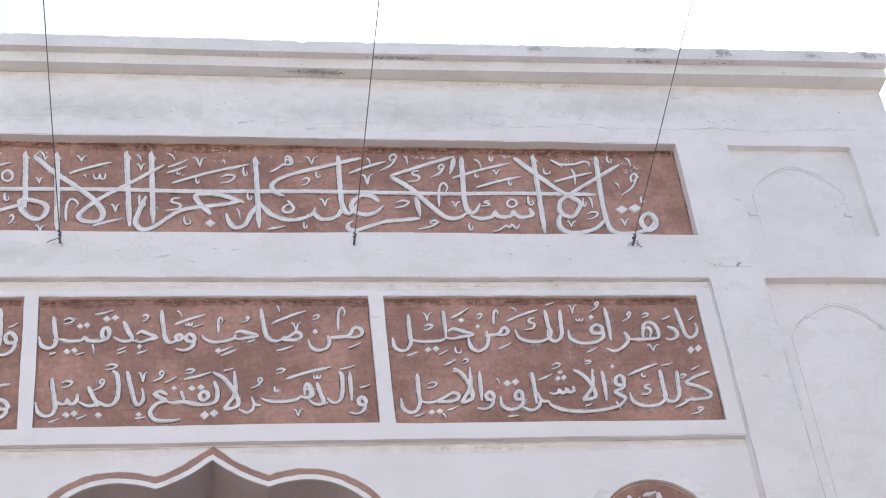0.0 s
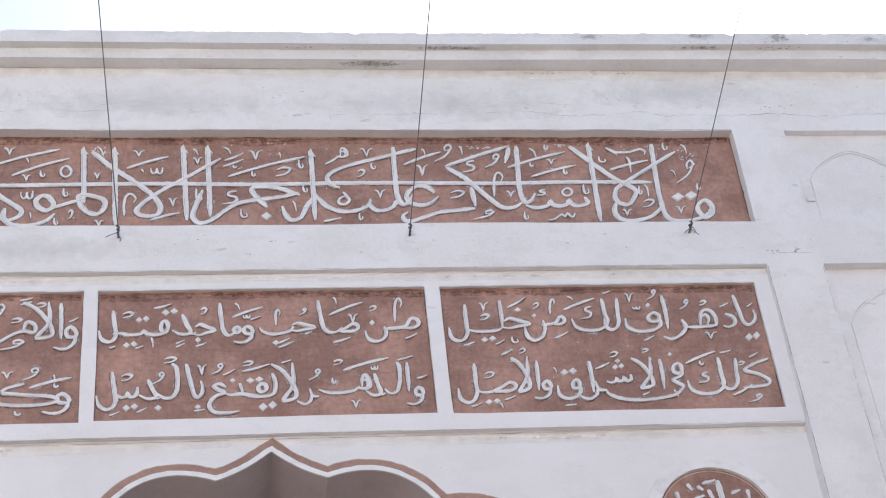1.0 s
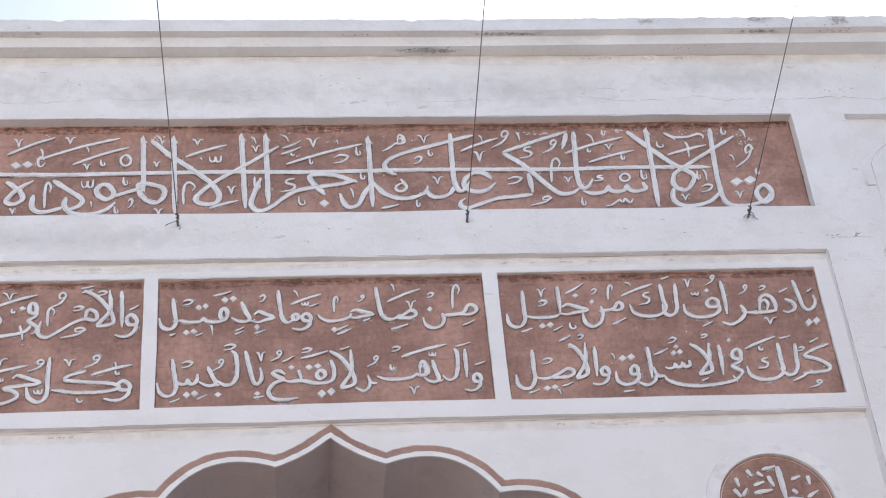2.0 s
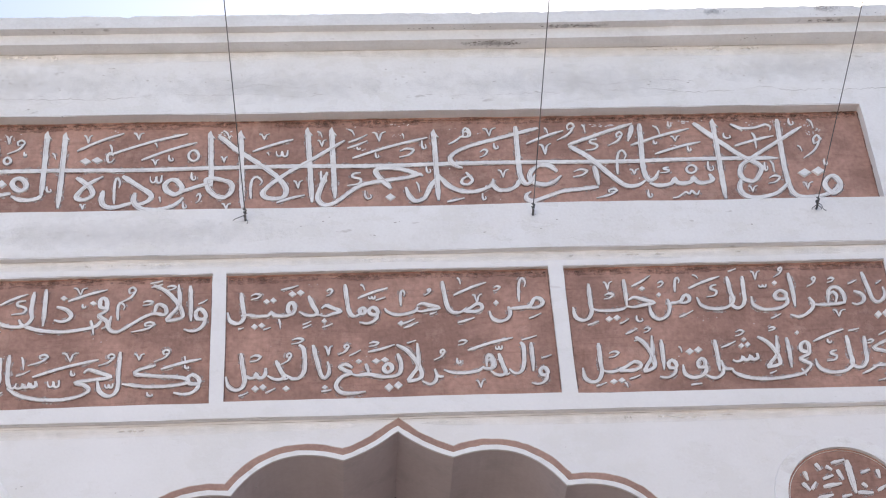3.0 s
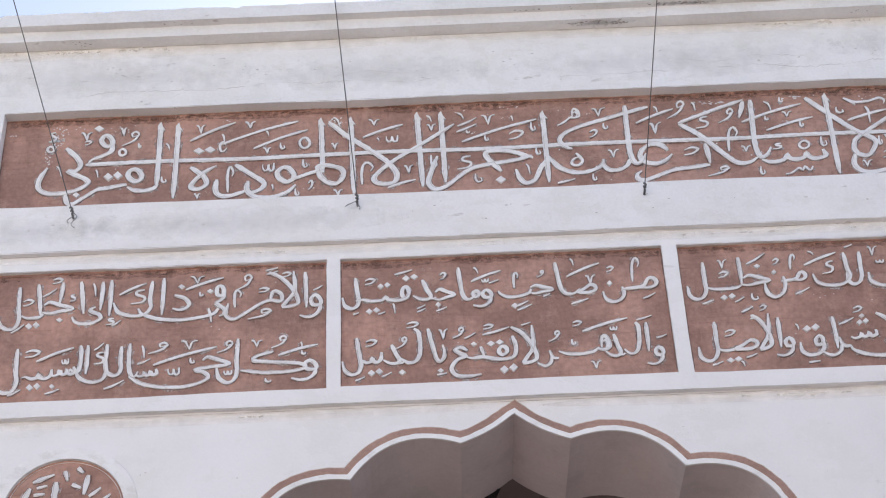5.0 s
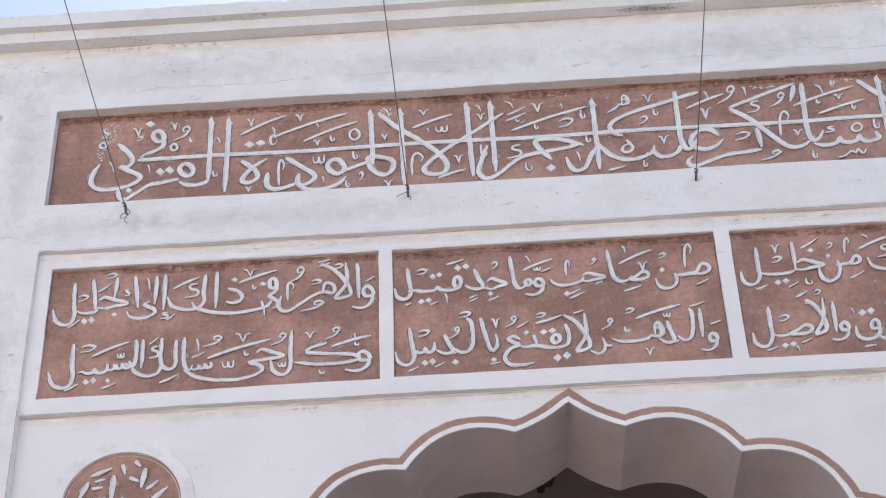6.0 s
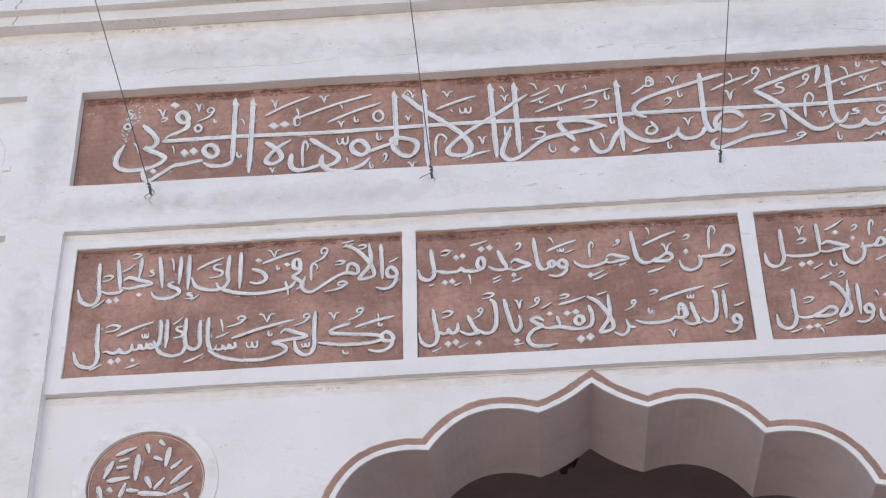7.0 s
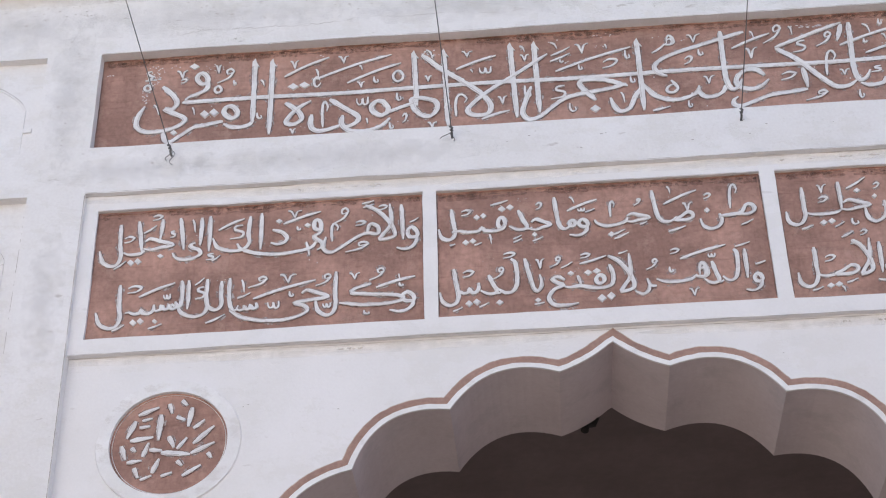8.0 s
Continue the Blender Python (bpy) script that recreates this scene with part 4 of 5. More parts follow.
    ('tail', -1506, 5848, 388, -26, -3, 88),
    ('dal', -1498, 5909, 93, -6, -4, 98),
    ('alif_r', -1583, 5948, 22, -2, -10, 221),
    ('lam_w', -1713, 5944, 213, -15, -12, 214),
    ('alif_r', -1826, 5951, 29, -2, -15, 215),
]
VERSE_C_LETTERS_2 = [
    ('alif_r', -1867, 5965, 29, -2, -12, 174),
    ('ya', -1928, 5860, 152, -10, -8, 111),
    ('alif', -1957, 5960, 25, -2, -15, 196),
    ('alif_r', -2057, 5991, 33, -2, -11, 135),
    ('jim', -2067, 5907, 157, -10, -7, 79),
    ('alif', -2154, 5956, 24, -2, -18, 192),
    ('sag', -2178, 5868, 114, -8, -4, 45),
    ('lam_w', -2289, 5917, 131, -9, -26, 252),
]
VERSE_C_LETTERS_3 = [
    ('waw', -924, 5516, 130, -9, 0, 119),
    ('kaf_l', -1063, 5564, 308, -20, -1, 132),
    ('lam_w', -1267, 5583, 122, -8, -7, 250),
    ('hay', -1485, 5530, 467, -29, -8, 185),
    ('sin', -1632, 5536, 109, -7, -2, 57),
    ('alif_foot_w', -1698, 5607, 63, -4, -11, 192),
]
VERSE_C_LETTERS_4 = [
    ('lam_w', -1781, 5606, 94, -6, -11, 173),
    ('lam_w', -1878, 5600, 174, -11, -17, 218),
    ('alif_r', -1906, 5619, 26, -2, -13, 170),
    ('lam_jw', -1956, 5624, 68, -4, -13, 161),
    ('sin', -2012, 5562, 128, -8, -6, 66),
    ('teeth', -2126, 5553, 151, -10, -6, 70),
    ('lam_w', -2268, 5578, 144, -9, -26, 251),
]
VERSE_C_MARKS_1 = [
    ('dash', -865, 5960, 53, -3, 0, 38),
    ('hook', -1012, 6040, 53, -4, 0, 39),
    ('dash', -1081, 6076, 70, -5, -1, 29),
    ('dash', -1078, 6055, 64, -4, 0, 32),
    ('damma', -1209, 6006, 93, -7, -2, 103),
    ('hookalif', -1236, 5916, 44, -3, -3, 108),
    ('hook', -1116, 5958, 58, -4, -1, 38),
    ('damma', -1130, 5826, 123, -9, -1, 69),
    ('alif', -1360, 5832, 24, -2, -3, 88),
    ('dot', -1364, 5965, 34, -2, -1, 26),
    ('bigdash', -1391, 6010, 192, -14, -3, 87),
    ('v', -1426, 6034, 75, -6, -2, 52),
    ('u', -1405, 5952, 27, -2, -1, 32),
    ('dot', -1499, 5998, 34, -2, -1, 29),
]
VERSE_C_MARKS_2 = [
    ('small_s', -1698, 5950, 78, -6, -5, 90),
    ('bigdash', -1724, 5995, 140, -9, -5, 81),
    ('small_s', -1818, 5821, 48, -4, -3, 47),
    ('dash', -1789, 5811, 53, -4, -3, 44),
    ('tick', -1903, 6001, 21, -2, -5, 80),
    ('small_s', -2002, 5960, 35, -3, -4, 48),
    ('hook', -2080, 6058, 57, -4, -3, 42),
    ('dash', -2111, 5994, 75, -5, -5, 58),
    ('hook', -2206, 5942, 61, -5, -4, 48),
    ('dots2', -2173, 5816, 66, -5, -4, 41),
    ('dot', -2052, 5841, 32, -2, -2, 26),
    ('dash', -2240, 5802, 72, -5, -5, 59),
    ('bigdash', -952, 5624, 193, -13, 0, 76),
    ('u', -927, 5609, 30, -2, 0, 30),
]
VERSE_C_MARKS_3 = [
    ('tick', -937, 5648, 15, -1, 1, 46),
    ('shadda', -1266, 5520, 43, -2, -1, 35),
    ('damma', -1038, 5670, 83, -6, -1, 77),
    ('damma', -1282, 5655, 86, -6, -1, 76),
    ('v', -1140, 5667, 59, -4, 0, 46),
    ('u', -1084, 5470, 38, -3, 0, 30),
    ('shadda', -1510, 5538, 59, -4, -2, 51),
    ('u', -1429, 5591, 31, -2, -1, 37),
    ('bigdash', -1462, 5617, 304, -19, -5, 115),
    ('v', -1446, 5675, 86, -6, -2, 58),
    ('damma', -1585, 5663, 105, -7, -4, 71),
    ('small_s', -1852, 5623, 57, -4, -6, 76),
    ('dash', -1857, 5687, 57, -4, -4, 52),
    ('tick', -1654, 5649, 20, -1, -4, 76),
]
VERSE_C_MARKS_4 = [
    ('dash', -1648, 5596, 73, -4, -2, 42),
    ('dash', -1773, 5481, 103, -6, -4, 59),
    ('shadda', -2003, 5614, 39, -2, -4, 39),
    ('bigdash', -2052, 5652, 184, -12, -7, 92),
    ('hook', -2157, 5661, 79, -5, -5, 52),
    ('dots2', -2134, 5488, 65, -4, -4, 39),
    ('dot', -2051, 5486, 25, -2, -3, 27),
    ('dash', -2218, 5460, 72, -5, -5, 45),
    ('dash', -2048, 5458, 77, -5, -4, 38),
]
BAND_EAST_LETTERS_1 = [
    ('qul', 2114, 6753, 349, -7, 99, 522),
    ('alif_h', 1666, 6757, 109, -2, 83, 530),
]
BAND_EAST_LETTERS_2 = [
    ('sin', 1456, 6624, 333, -6, 13, 93),
    ('alif_foot', 1320, 6808, 123, -2, 50, 385),
    ('longdash', 1089, 6926, 344, -7, 18, 161),
    ('alif_r', 1240, 6932, 43, -1, 16, 127),
    ('kaf_d', 1102, 6722, 410, -8, 32, 282),
    ('ra_big', 858, 6554, 383, -8, 12, 120),
    ('alif', 1039, 6661, 45, -1, 16, 143),
]
BAND_EAST_LETTERS_3 = [
    ('ayn_w', 788, 6670, 196, -3, 14, 157),
    ('alif_foot', 698, 6802, 124, -2, 33, 390),
    ('boat_w', 470, 6614, 418, -9, 9, 131),
    ('alif_h', 252, 6748, 53, -1, 24, 468),
    ('kaf_w', 551, 6852, 477, -9, 22, 304),
    ('nun_w', 166, 6598, 170, -4, 9, 183),
]
BAND_EAST_LETTERS_4 = [
    ('jim_w', 69, 6668, 262, -6, 6, 166),
    ('ra_w', -75, 6603, 536, -12, 6, 232),
    ('alif_h', -253, 6773, 39, -1, 6, 467),
    ('alif_h', -368, 6763, 47, -1, 3, 491),
    ('lamalif_w', -504, 6752, 644, -13, -2, 422),
]
BAND_EAST_MARKS_1 = [
    ('dots2', 2118, 6660, 132, -3, 11, 58),
    ('v', 2084, 6574, 62, -2, 10, 57),
    ('u', 2202, 6721, 29, -1, 10, 51),
    ('damma', 2153, 6821, 96, -2, 31, 159),
    ('tick', 2170, 6972, 44, 0, 13, 69),
    ('tick', 2086, 6812, 35, -1, 8, 44),
    ('u', 2073, 6987, 38, -1, 10, 57),
    ('madda', 1859, 6953, 219, -4, 11, 64),
    ('bigdash', 1864, 6866, 212, -3, 13, 79),
    ('tick', 1863, 6868, 35, -1, 19, 112),
    ('u', 1730, 6902, 52, -1, 7, 48),
    ('u', 1895, 6698, 29, 0, 11, 66),
    ('tick', 1926, 6698, 34, -1, 14, 80),
    ('hook', 1923, 6614, 69, -2, 11, 64),
]
BAND_EAST_MARKS_2 = [
    ('v', 1805, 6559, 57, -1, 9, 49),
    ('small_s', 1037, 6859, 71, -2, 9, 85),
    ('damma', 1162, 6894, 86, -2, 11, 100),
    ('tick', 1007, 6964, 29, 0, 7, 64),
    ('bigdash', 807, 6912, 200, -4, 9, 100),
    ('tick', 816, 6956, 29, 0, 4, 48),
    ('damma', 917, 6947, 100, -2, 13, 123),
    ('v', 801, 6836, 71, -1, 7, 81),
    ('hookalif', 1173, 6743, 57, -1, 19, 164),
    ('v', 1231, 6680, 57, -1, 6, 47),
    ('bigdash', 1389, 6901, 308, -6, 17, 123),
    ('bigdash', 1469, 6829, 244, -4, 12, 92),
    ('tick', 1375, 6948, 49, -1, 9, 67),
    ('u', 1360, 6870, 28, -1, 5, 37),
]
BAND_EAST_MARKS_3 = [
    ('v', 1464, 6890, 58, -1, 6, 44),
    ('u', 1527, 6824, 29, -1, 7, 47),
    ('u', 1448, 6984, 29, 0, 6, 45),
    ('small_s', 1384, 6688, 57, -1, 6, 47),
    ('ring', 1518, 6689, 62, -1, 9, 61),
    ('u', 1617, 6707, 43, -1, 11, 73),
    ('damma', 1082, 6547, 117, -2, 8, 67),
    ('u', 1292, 6540, 33, -1, 8, 60),
    ('small_sin', 1470, 6535, 140, -3, 9, 60),
    ('hook', 961, 6678, 81, -2, 6, 61),
    ('he', 407, 6951, 64, -1, 5, 74),
    ('dash', 358, 6905, 84, -2, 4, 70),
    ('v', 530, 6954, 77, -1, 4, 63),
    ('hook', 492, 6814, 48, -1, 5, 62),
]
BAND_EAST_MARKS_4 = [
    ('u', 557, 6860, 36, -1, 4, 48),
    ('v', 580, 6686, 64, -1, 5, 61),
    ('u', 476, 6543, 30, -1, 4, 52),
    ('tick', 156, 6611, 28, -1, 3, 71),
    ('dash', 337, 6526, 96, -2, 2, 35),
    ('u', 213, 6718, 34, -1, 3, 54),
    ('drop', 399, 6656, 73, -2, 6, 92),
    ('dot', 20, 6553, 52, -1, 1, 46),
    ('bigdash', 30, 6862, 386, -7, 6, 146),
    ('v', -22, 6936, 76, -2, 3, 74),
    ('hook', 110, 6826, 84, -2, 3, 69),
    ('tick', 96, 6938, 19, 0, 1, 37),
    ('u', 198, 6876, 34, -1, 3, 66),
    ('u', -36, 6817, 28, -1, 1, 47),
]
BAND_EAST_MARKS_5 = [
    ('v', -307, 6900, 55, -1, 1, 52),
    ('tick', -317, 6958, 34, -1, 1, 48),
    ('tick', -160, 6966, 42, -1, 1, 49),
    ('dash', -128, 6925, 106, -2, 2, 62),
    ('dash', -132, 6886, 112, -2, 1, 59),
    ('u', -126, 6864, 28, 0, 1, 29),
    ('small_s', -153, 6667, 82, -2, 2, 92),
    ('u', -88, 6567, 46, -1, 2, 63),
    ('u', -302, 6682, 41, -1, 1, 88),
]
BAND_EAST_LETTERS_5 = [
    ('lamalif_e', 1816, 6796, 578, -13, 67, 396),
    ('bowl_x', 1864, 6570, 263, -7, 26, 153),
    ('loop', 2210, 6574, 105, -3, 27, 135),
]
BAND_WEST_LETTERS_1 = [
    ('alif_h', -701, 6745, 50, -4, 9, 502),
    ('alif_h', -851, 6812, 40, -3, 3, 362),
    ('mim_w', -806, 6626, 144, -11, 2, 137),
    ('longdash', -930, 6630, 194, -15, 0, 99),
    ('loop', -1026, 6636, 109, -8, 0, 117),
    ('bowl_x', -1095, 6558, 258, -19, -2, 139),
    ('dal_w', -1204, 6621, 175, -13, -4, 216),
    ('bowl_w', -1287, 6571, 189, -14, -3, 130),
    ('ta_w', -1431, 6640, 167, -13, -7, 177),
]
BAND_WEST_LETTERS_2 = [
    ('alif_hr', -1568, 6756, 56, -4, -22, 493),
    ('alif_hr', -1655, 6797, 47, -4, -21, 424),
    ('loop', -1764, 6670, 93, -7, -6, 103),
    ('sag', -1723, 6598, 171, -13, -4, 71),
    ('ra_big', -1948, 6571, 323, -23, -12, 166),
    ('loop', -1918, 6896, 81, -6, -6, 96),
    ('fi_tail', -1941, 6818, 142, -11, -10, 153),
    ('ya_b', -2120, 6718, 272, -20, -27, 323),
]
BAND_WEST_MARKS_1 = [
    ('shadda', -504, 6836, 65, -5, 2, 54),
    ('bigdash', -548, 6888, 211, -17, 3, 103),
    ('v', -591, 6948, 64, -5, 2, 48),
    ('tick', -573, 6837, 22, -2, 1, 26),
    ('hookalif', -630, 6625, 69, -6, 3, 147),
    ('bigdash', -462, 6552, 150, -9, 1, 66),
    ('v', -426, 6640, 56, -3, 1, 60),
    ('bigdash', -1393, 6929, 240, -19, -4, 140),
    ('bigdash', -1157, 6912, 392, -31, -2, 172),
    ('bigdash', -1055, 6864, 283, -22, -1, 142),
    ('v', -1209, 6964, 63, -5, -1, 55),
    ('v', -1455, 6950, 54, -5, -2, 63),
    ('ring', -936, 6831, 62, -5, 0, 80),
    ('u', -1046, 6819, 34, -3, -1, 48),
    ('v', -1121, 6796, 50, -4, -1, 47),
]
BAND_WEST_MARKS_2 = [
    ('dots2', -1431, 6813, 108, -9, -1, 47),
    ('tick', -1340, 6882, 23, -1, -2, 70),
    ('ayn_c', -1339, 6828, 46, -3, -2, 76),
    ('tick', -1122, 6904, 23, -2, 0, 37),
    ('shadda', -1113, 6687, 64, -5, 0, 64),
    ('u', -933, 6703, 34, -2, 0, 60),
    ('hookalif', -1297, 6623, 40, -2, -4, 170),
    ('tick', -1090, 6564, 14, -1, -1, 42),
    ('hook', -906, 6565, 33, -2, 0, 70),
    ('u', -970, 6526, 31, -2, 0, 52),
    ('v', -771, 6514, 55, -4, 1, 45),
    ('v', -1454, 6529, 42, -3, -1, 42),
    ('tick', -778, 6962, 43, -3, 1, 66),
    ('v', -787, 6806, 45, -4, 1, 47),
]
BAND_WEST_MARKS_3 = [
    ('dot', -2042, 6566, 36, -2, -3, 35),
    ('dots2', -1872, 6674, 90, -7, -4, 54),
    ('v', -2022, 6932, 66, -6, -4, 63),
    ('dot', -1965, 6982, 52, -4, -3, 41),
    ('hook', -2013, 6889, 43, -3, -3, 37),
    ('damma', -1800, 6906, 101, -8, -6, 103),
    ('v', -1840, 6954, 43, -3, -4, 63),
    ('ring', -1836, 6819, 45, -3, -3, 54),
    ('u', -1754, 6861, 23, -2, -2, 36),
    ('tick', -1953, 6695, 20, -2, -4, 54),
    ('tick', -2140, 6718, 34, -2, -6, 71),
    ('ring', -2194, 6857, 46, -4, -4, 48),
    ('small_s', -2194, 6936, 49, -4, -7, 74),
    ('u', -1622, 6638, 36, -2, -2, 46),
]
BAND_WEST_MARKS_4 = [
    ('tick', -1614, 6845, 28, -2, -2, 48),
]
VERSE_A_LETTERS = [VERSE_A_LETTERS_1, VERSE_A_LETTERS_2, VERSE_A_LETTERS_3, VERSE_A_LETTERS_4]
VERSE_A_MARKS = [VERSE_A_MARKS_1, VERSE_A_MARKS_2, VERSE_A_MARKS_3, VERSE_A_MARKS_4]
VERSE_B_LETTERS = [VERSE_B_LETTERS_1, VERSE_B_LETTERS_2, VERSE_B_LETTERS_3, VERSE_B_LETTERS_4, VERSE_B_LETTERS_5]
VERSE_B_MARKS = [VERSE_B_MARKS_1, VERSE_B_MARKS_2, VERSE_B_MARKS_3, VERSE_B_MARKS_4, VERSE_B_MARKS_5]
VERSE_C_LETTERS = [VERSE_C_LETTERS_1, VERSE_C_LETTERS_2, VERSE_C_LETTERS_3, VERSE_C_LETTERS_4]
VERSE_C_MARKS = [VERSE_C_MARKS_1, VERSE_C_MARKS_2, VERSE_C_MARKS_3, VERSE_C_MARKS_4]
BAND_EAST_LETTERS = [BAND_EAST_LETTERS_1, BAND_EAST_LETTERS_2, BAND_EAST_LETTERS_3, BAND_EAST_LETTERS_4, BAND_EAST_LETTERS_5]
BAND_EAST_MARKS = [BAND_EAST_MARKS_1, BAND_EAST_MARKS_2, BAND_EAST_MARKS_3, BAND_EAST_MARKS_4, BAND_EAST_MARKS_5]
BAND_WEST_LETTERS = [BAND_WEST_LETTERS_1, BAND_WEST_LETTERS_2]
BAND_WEST_MARKS = [BAND_WEST_MARKS_1, BAND_WEST_MARKS_2, BAND_WEST_MARKS_3, BAND_WEST_MARKS_4]
panel_y = PANEL_Y
for (x0, x1), letters, marks in zip(PANELS, (
    VERSE_C_LETTERS, VERSE_B_LETTERS, VERSE_A_LETTERS), (VERSE_C_MARKS, VERSE_B_MARKS, VERSE_A_MARKS)):
    panel = tagged(new("verse_inscription"), "sunk brown plaster field with two lines of raised white script", "inscription", "verse panels over the arch")
    part("ground_field", backing(x0 - 0.02, x1 + 0.02, PANEL_Z[0] - 0.045, PANEL_Z[1] + 0.02, panel_y, 0.02), BROWN, panel, "brown painted plaster field")
    for rows in letters:
        write(rows, panel_y + 0.003, panel, "letter", 0.0192, LETTER, 0.99664)
    for rows in marks:
        write(rows, panel_y + 0.003, panel, "diacritic", 0.014, LETTER, 0.99664)

band = tagged(new("inscription_band"), "long sunk brown band with raised white interlaced script", "inscription")
part("ground_field", backing(-BAY - 0.03, BAY + 0.03, BAND_Z[0] - 0.03, BAND_Z[1] + 0.03, BAND_Y - 0.001, 0.02), BROWN, band, "brown painted plaster field")
bm = bmesh.new()
pen_stroke(bm, [(-2.01 + k * 0.397, 6.7421 + 0.004 * math.sin(k * 2.2)) for k in range(11)], 0.026, BAND_Y + 0.002, 0.0092, 5)
part("crossing_bar", bm, [LETTER, EDGE_SHADOW, SMEAR, STROKE_LINE], band)
for rows in BAND_EAST_LETTERS + BAND_WEST_LETTERS:
    write(rows, BAND_Y + 0.002, band, "letter", 0.0255, LETTER, 0.99808)
for rows in BAND_EAST_MARKS + BAND_WEST_MARKS:
    write(rows, BAND_Y + 0.002, band, "diacritic", 0.016, LETTER, 0.99808)

# ---- round medallions ----


def disc(bm, cx, cz, r0, r1, y0, y1, y_in):
    """A ring between r0 and r1 whose face lies at y0 and sides reach y1 and y_in."""
    n = 64
    rows = []
    for r, y in ((r0, y_in), (r0, y0), (r1 - 0.004, y0), (r1, y1)):
        rows.append([bm.verts.new((cx + (r + 0.002 * noise.noise(Vector((math.cos(k * 0.098) * 3, math.sin(k * 0.098) * 3, cx)))) * math.cos(k * math.tau / n), y, cz + 0.955 * r * math.sin(k * math.tau / n))) for k in range(n)])
    for a, b in zip(rows, rows[1:]):
        for k in range(n):
            bm.faces.new((a[k], a[(k + 1) % n], b[(k + 1) % n], b[k]))


# plain bars: both ends, in millimetres from the medallion's middle
BARS_UPPER_WEST = [(-43, 137, -47, 24), (-139, 146, -59, 178), (-154, 113, -185, 38), (-166, 22, -76, 34), (-122, 117, -82, 126), (-9, 192, 4, 149), (93, 166, 81, 83),
                   (107, 70, 150, 105), (28, 128, 64, 111), (0, 32, 23, -18), (40, -24, 77, 22), (112, -2, 191, 71), (47, 208, 69, 184), (-132, 84, -90, 88)]
BARS_LOWER = [(-206, -5, -186, -66), (-174, -83, -116, -76), (-108, -54, -88, 5), (-24, -43, 90, -55), (105, -50, 196, -7), (-142, -112, -124, -156), (-110, -167, -66, -150),
              (-62, -134, -38, -74), (-21, -154, 22, -140), (73, -156, 143, -112), (-80, -26, -30, -32), (43, -85, 64, -108), (174, -54, 190, -77), (-161, -13, -144, -31)]
BARS_UPPER_EAST = [(33, 180, 43, 34), (-34, 175, 22, 190), (-16, 140, -1, 95), (-88, 62, -14, 74), (-85, 100, -42, 115), (-164, 136, -156, 97), (-180, 81, -156, 47), (-145, 52, -123, 84),
                   (-106, 174, -91, 145), (-63, 161, -41, 143), (87, 122, 126, 137), (161, 136, 163, 97), (81, 72, 98, 54), (57, 28, 117, 26), (145, 36, 191, 62), (-123, 7, -60, 21), (-17, 9, 22, 18)]
for (x, z), bars in zip(MEDALS, (BARS_UPPER_WEST + BARS_LOWER, BARS_UPPER_EAST + BARS_LOWER)):
    medal = tagged(new("medallion"), "round brown medallion with white bar lettering in a white plaster ring", "medallion", "medallions beside the arch")
    bm = bmesh.new()
    disc(bm, x, z, MEDAL_R, 0.320, SPANDREL_Y - 0.008, SPANDREL_Y + 0.001, SPANDREL_Y + MEDAL_DEEP + 0.002)
    part("ring", bm, TRIM, medal, "white plaster ring")
    bm = bmesh.new()
    disc(bm, x, z, 0.2475, 0.2515, SPANDREL_Y + MEDAL_DEEP - 0.003, SPANDREL_Y + MEDAL_DEEP + 0.001, SPANDREL_Y + MEDAL_DEEP + 0.001)
    part("rim_line", bm, TRIM, medal, "thin white painted line")
    bm = bmesh.new()
    bm.faces.new([bm.verts.new((x + 0.263 * math.cos(k * math.tau / 48), SPANDREL_Y + MEDAL_DEEP, z + 0.254 * math.sin(k * math.tau / 48))) for k in range(48)])
    part("ground_field", bm, BROWN, medal, "brown painted plaster disc")
    for k, (ax, az, bx, bz) in enumerate(bars):
        a, b = Vector((x + ax / 1000, z + az / 1000)), Vector((x + bx / 1000, z + bz / 1000))
        bm = bmesh.new()
        pen_stroke(bm, [a.lerp(b, -0.06), a.lerp(b, 0.5), a.lerp(b, 1.06)], 0.027, SPANDREL_Y + MEDAL_DEEP + 0.003, 0.0095, k)
        part("bar", bm, [LETTER, EDGE_SHADOW, SMEAR, STROKE_LINE], medal)

# ---- wires that are hooked into the wall and run out over the court ----


def tube(bm, pts, r, n=6):
    rows = []
    for k, p in enumerate(pts):
        d = (pts[min(k + 1, len(pts) - 1)] - pts[max(k - 1, 0)]).normalized()
        q = d.to_track_quat("Z", "Y").to_matrix()
        rows.append([bm.verts.new(p + q @ Vector((r * math.cos(j * math.tau / n), r * math.sin(j * math.tau / n), 0))) for j in range(n)])
    for a, b in zip(rows, rows[1:]):
        for j in range(n):
            bm.faces.new((a[j], a[(j + 1) % n], b[(j + 1) % n], b[j]))
    bm.faces.new(rows[0][::-1])
    bm.faces.new(rows[-1])


def hooked_wire(x, z, drift, ends):
    thing = tagged(new("wire"), "thin dark steel wire tied to a hook in the white wall", "wire", "wires over the court")
    start = Vector((x, -0.035, z))
    run = Vector((drift, -1.0, 0.20))
    bm = bmesh.new()
    tube(bm, [start + run * (k / 20 * 18) - Vector((0, 0, 0.012 * math.sin(math.pi * k / 20))) for k in range(21)], 0.0023)
    part("strand", bm, METAL, thing)
    bm = bmesh.new()
    tube(bm, [Vector((x, 0.01, z - 0.012)), Vector((x, -0.02, z - 0.012)), Vector((x, -0.036, z - 0.006)), Vector((x, -0.036, z + 0.008)), Vector((x, -0.024, z + 0.012))], 0.0055, 8)
    part("hook", bm, METAL, thing)
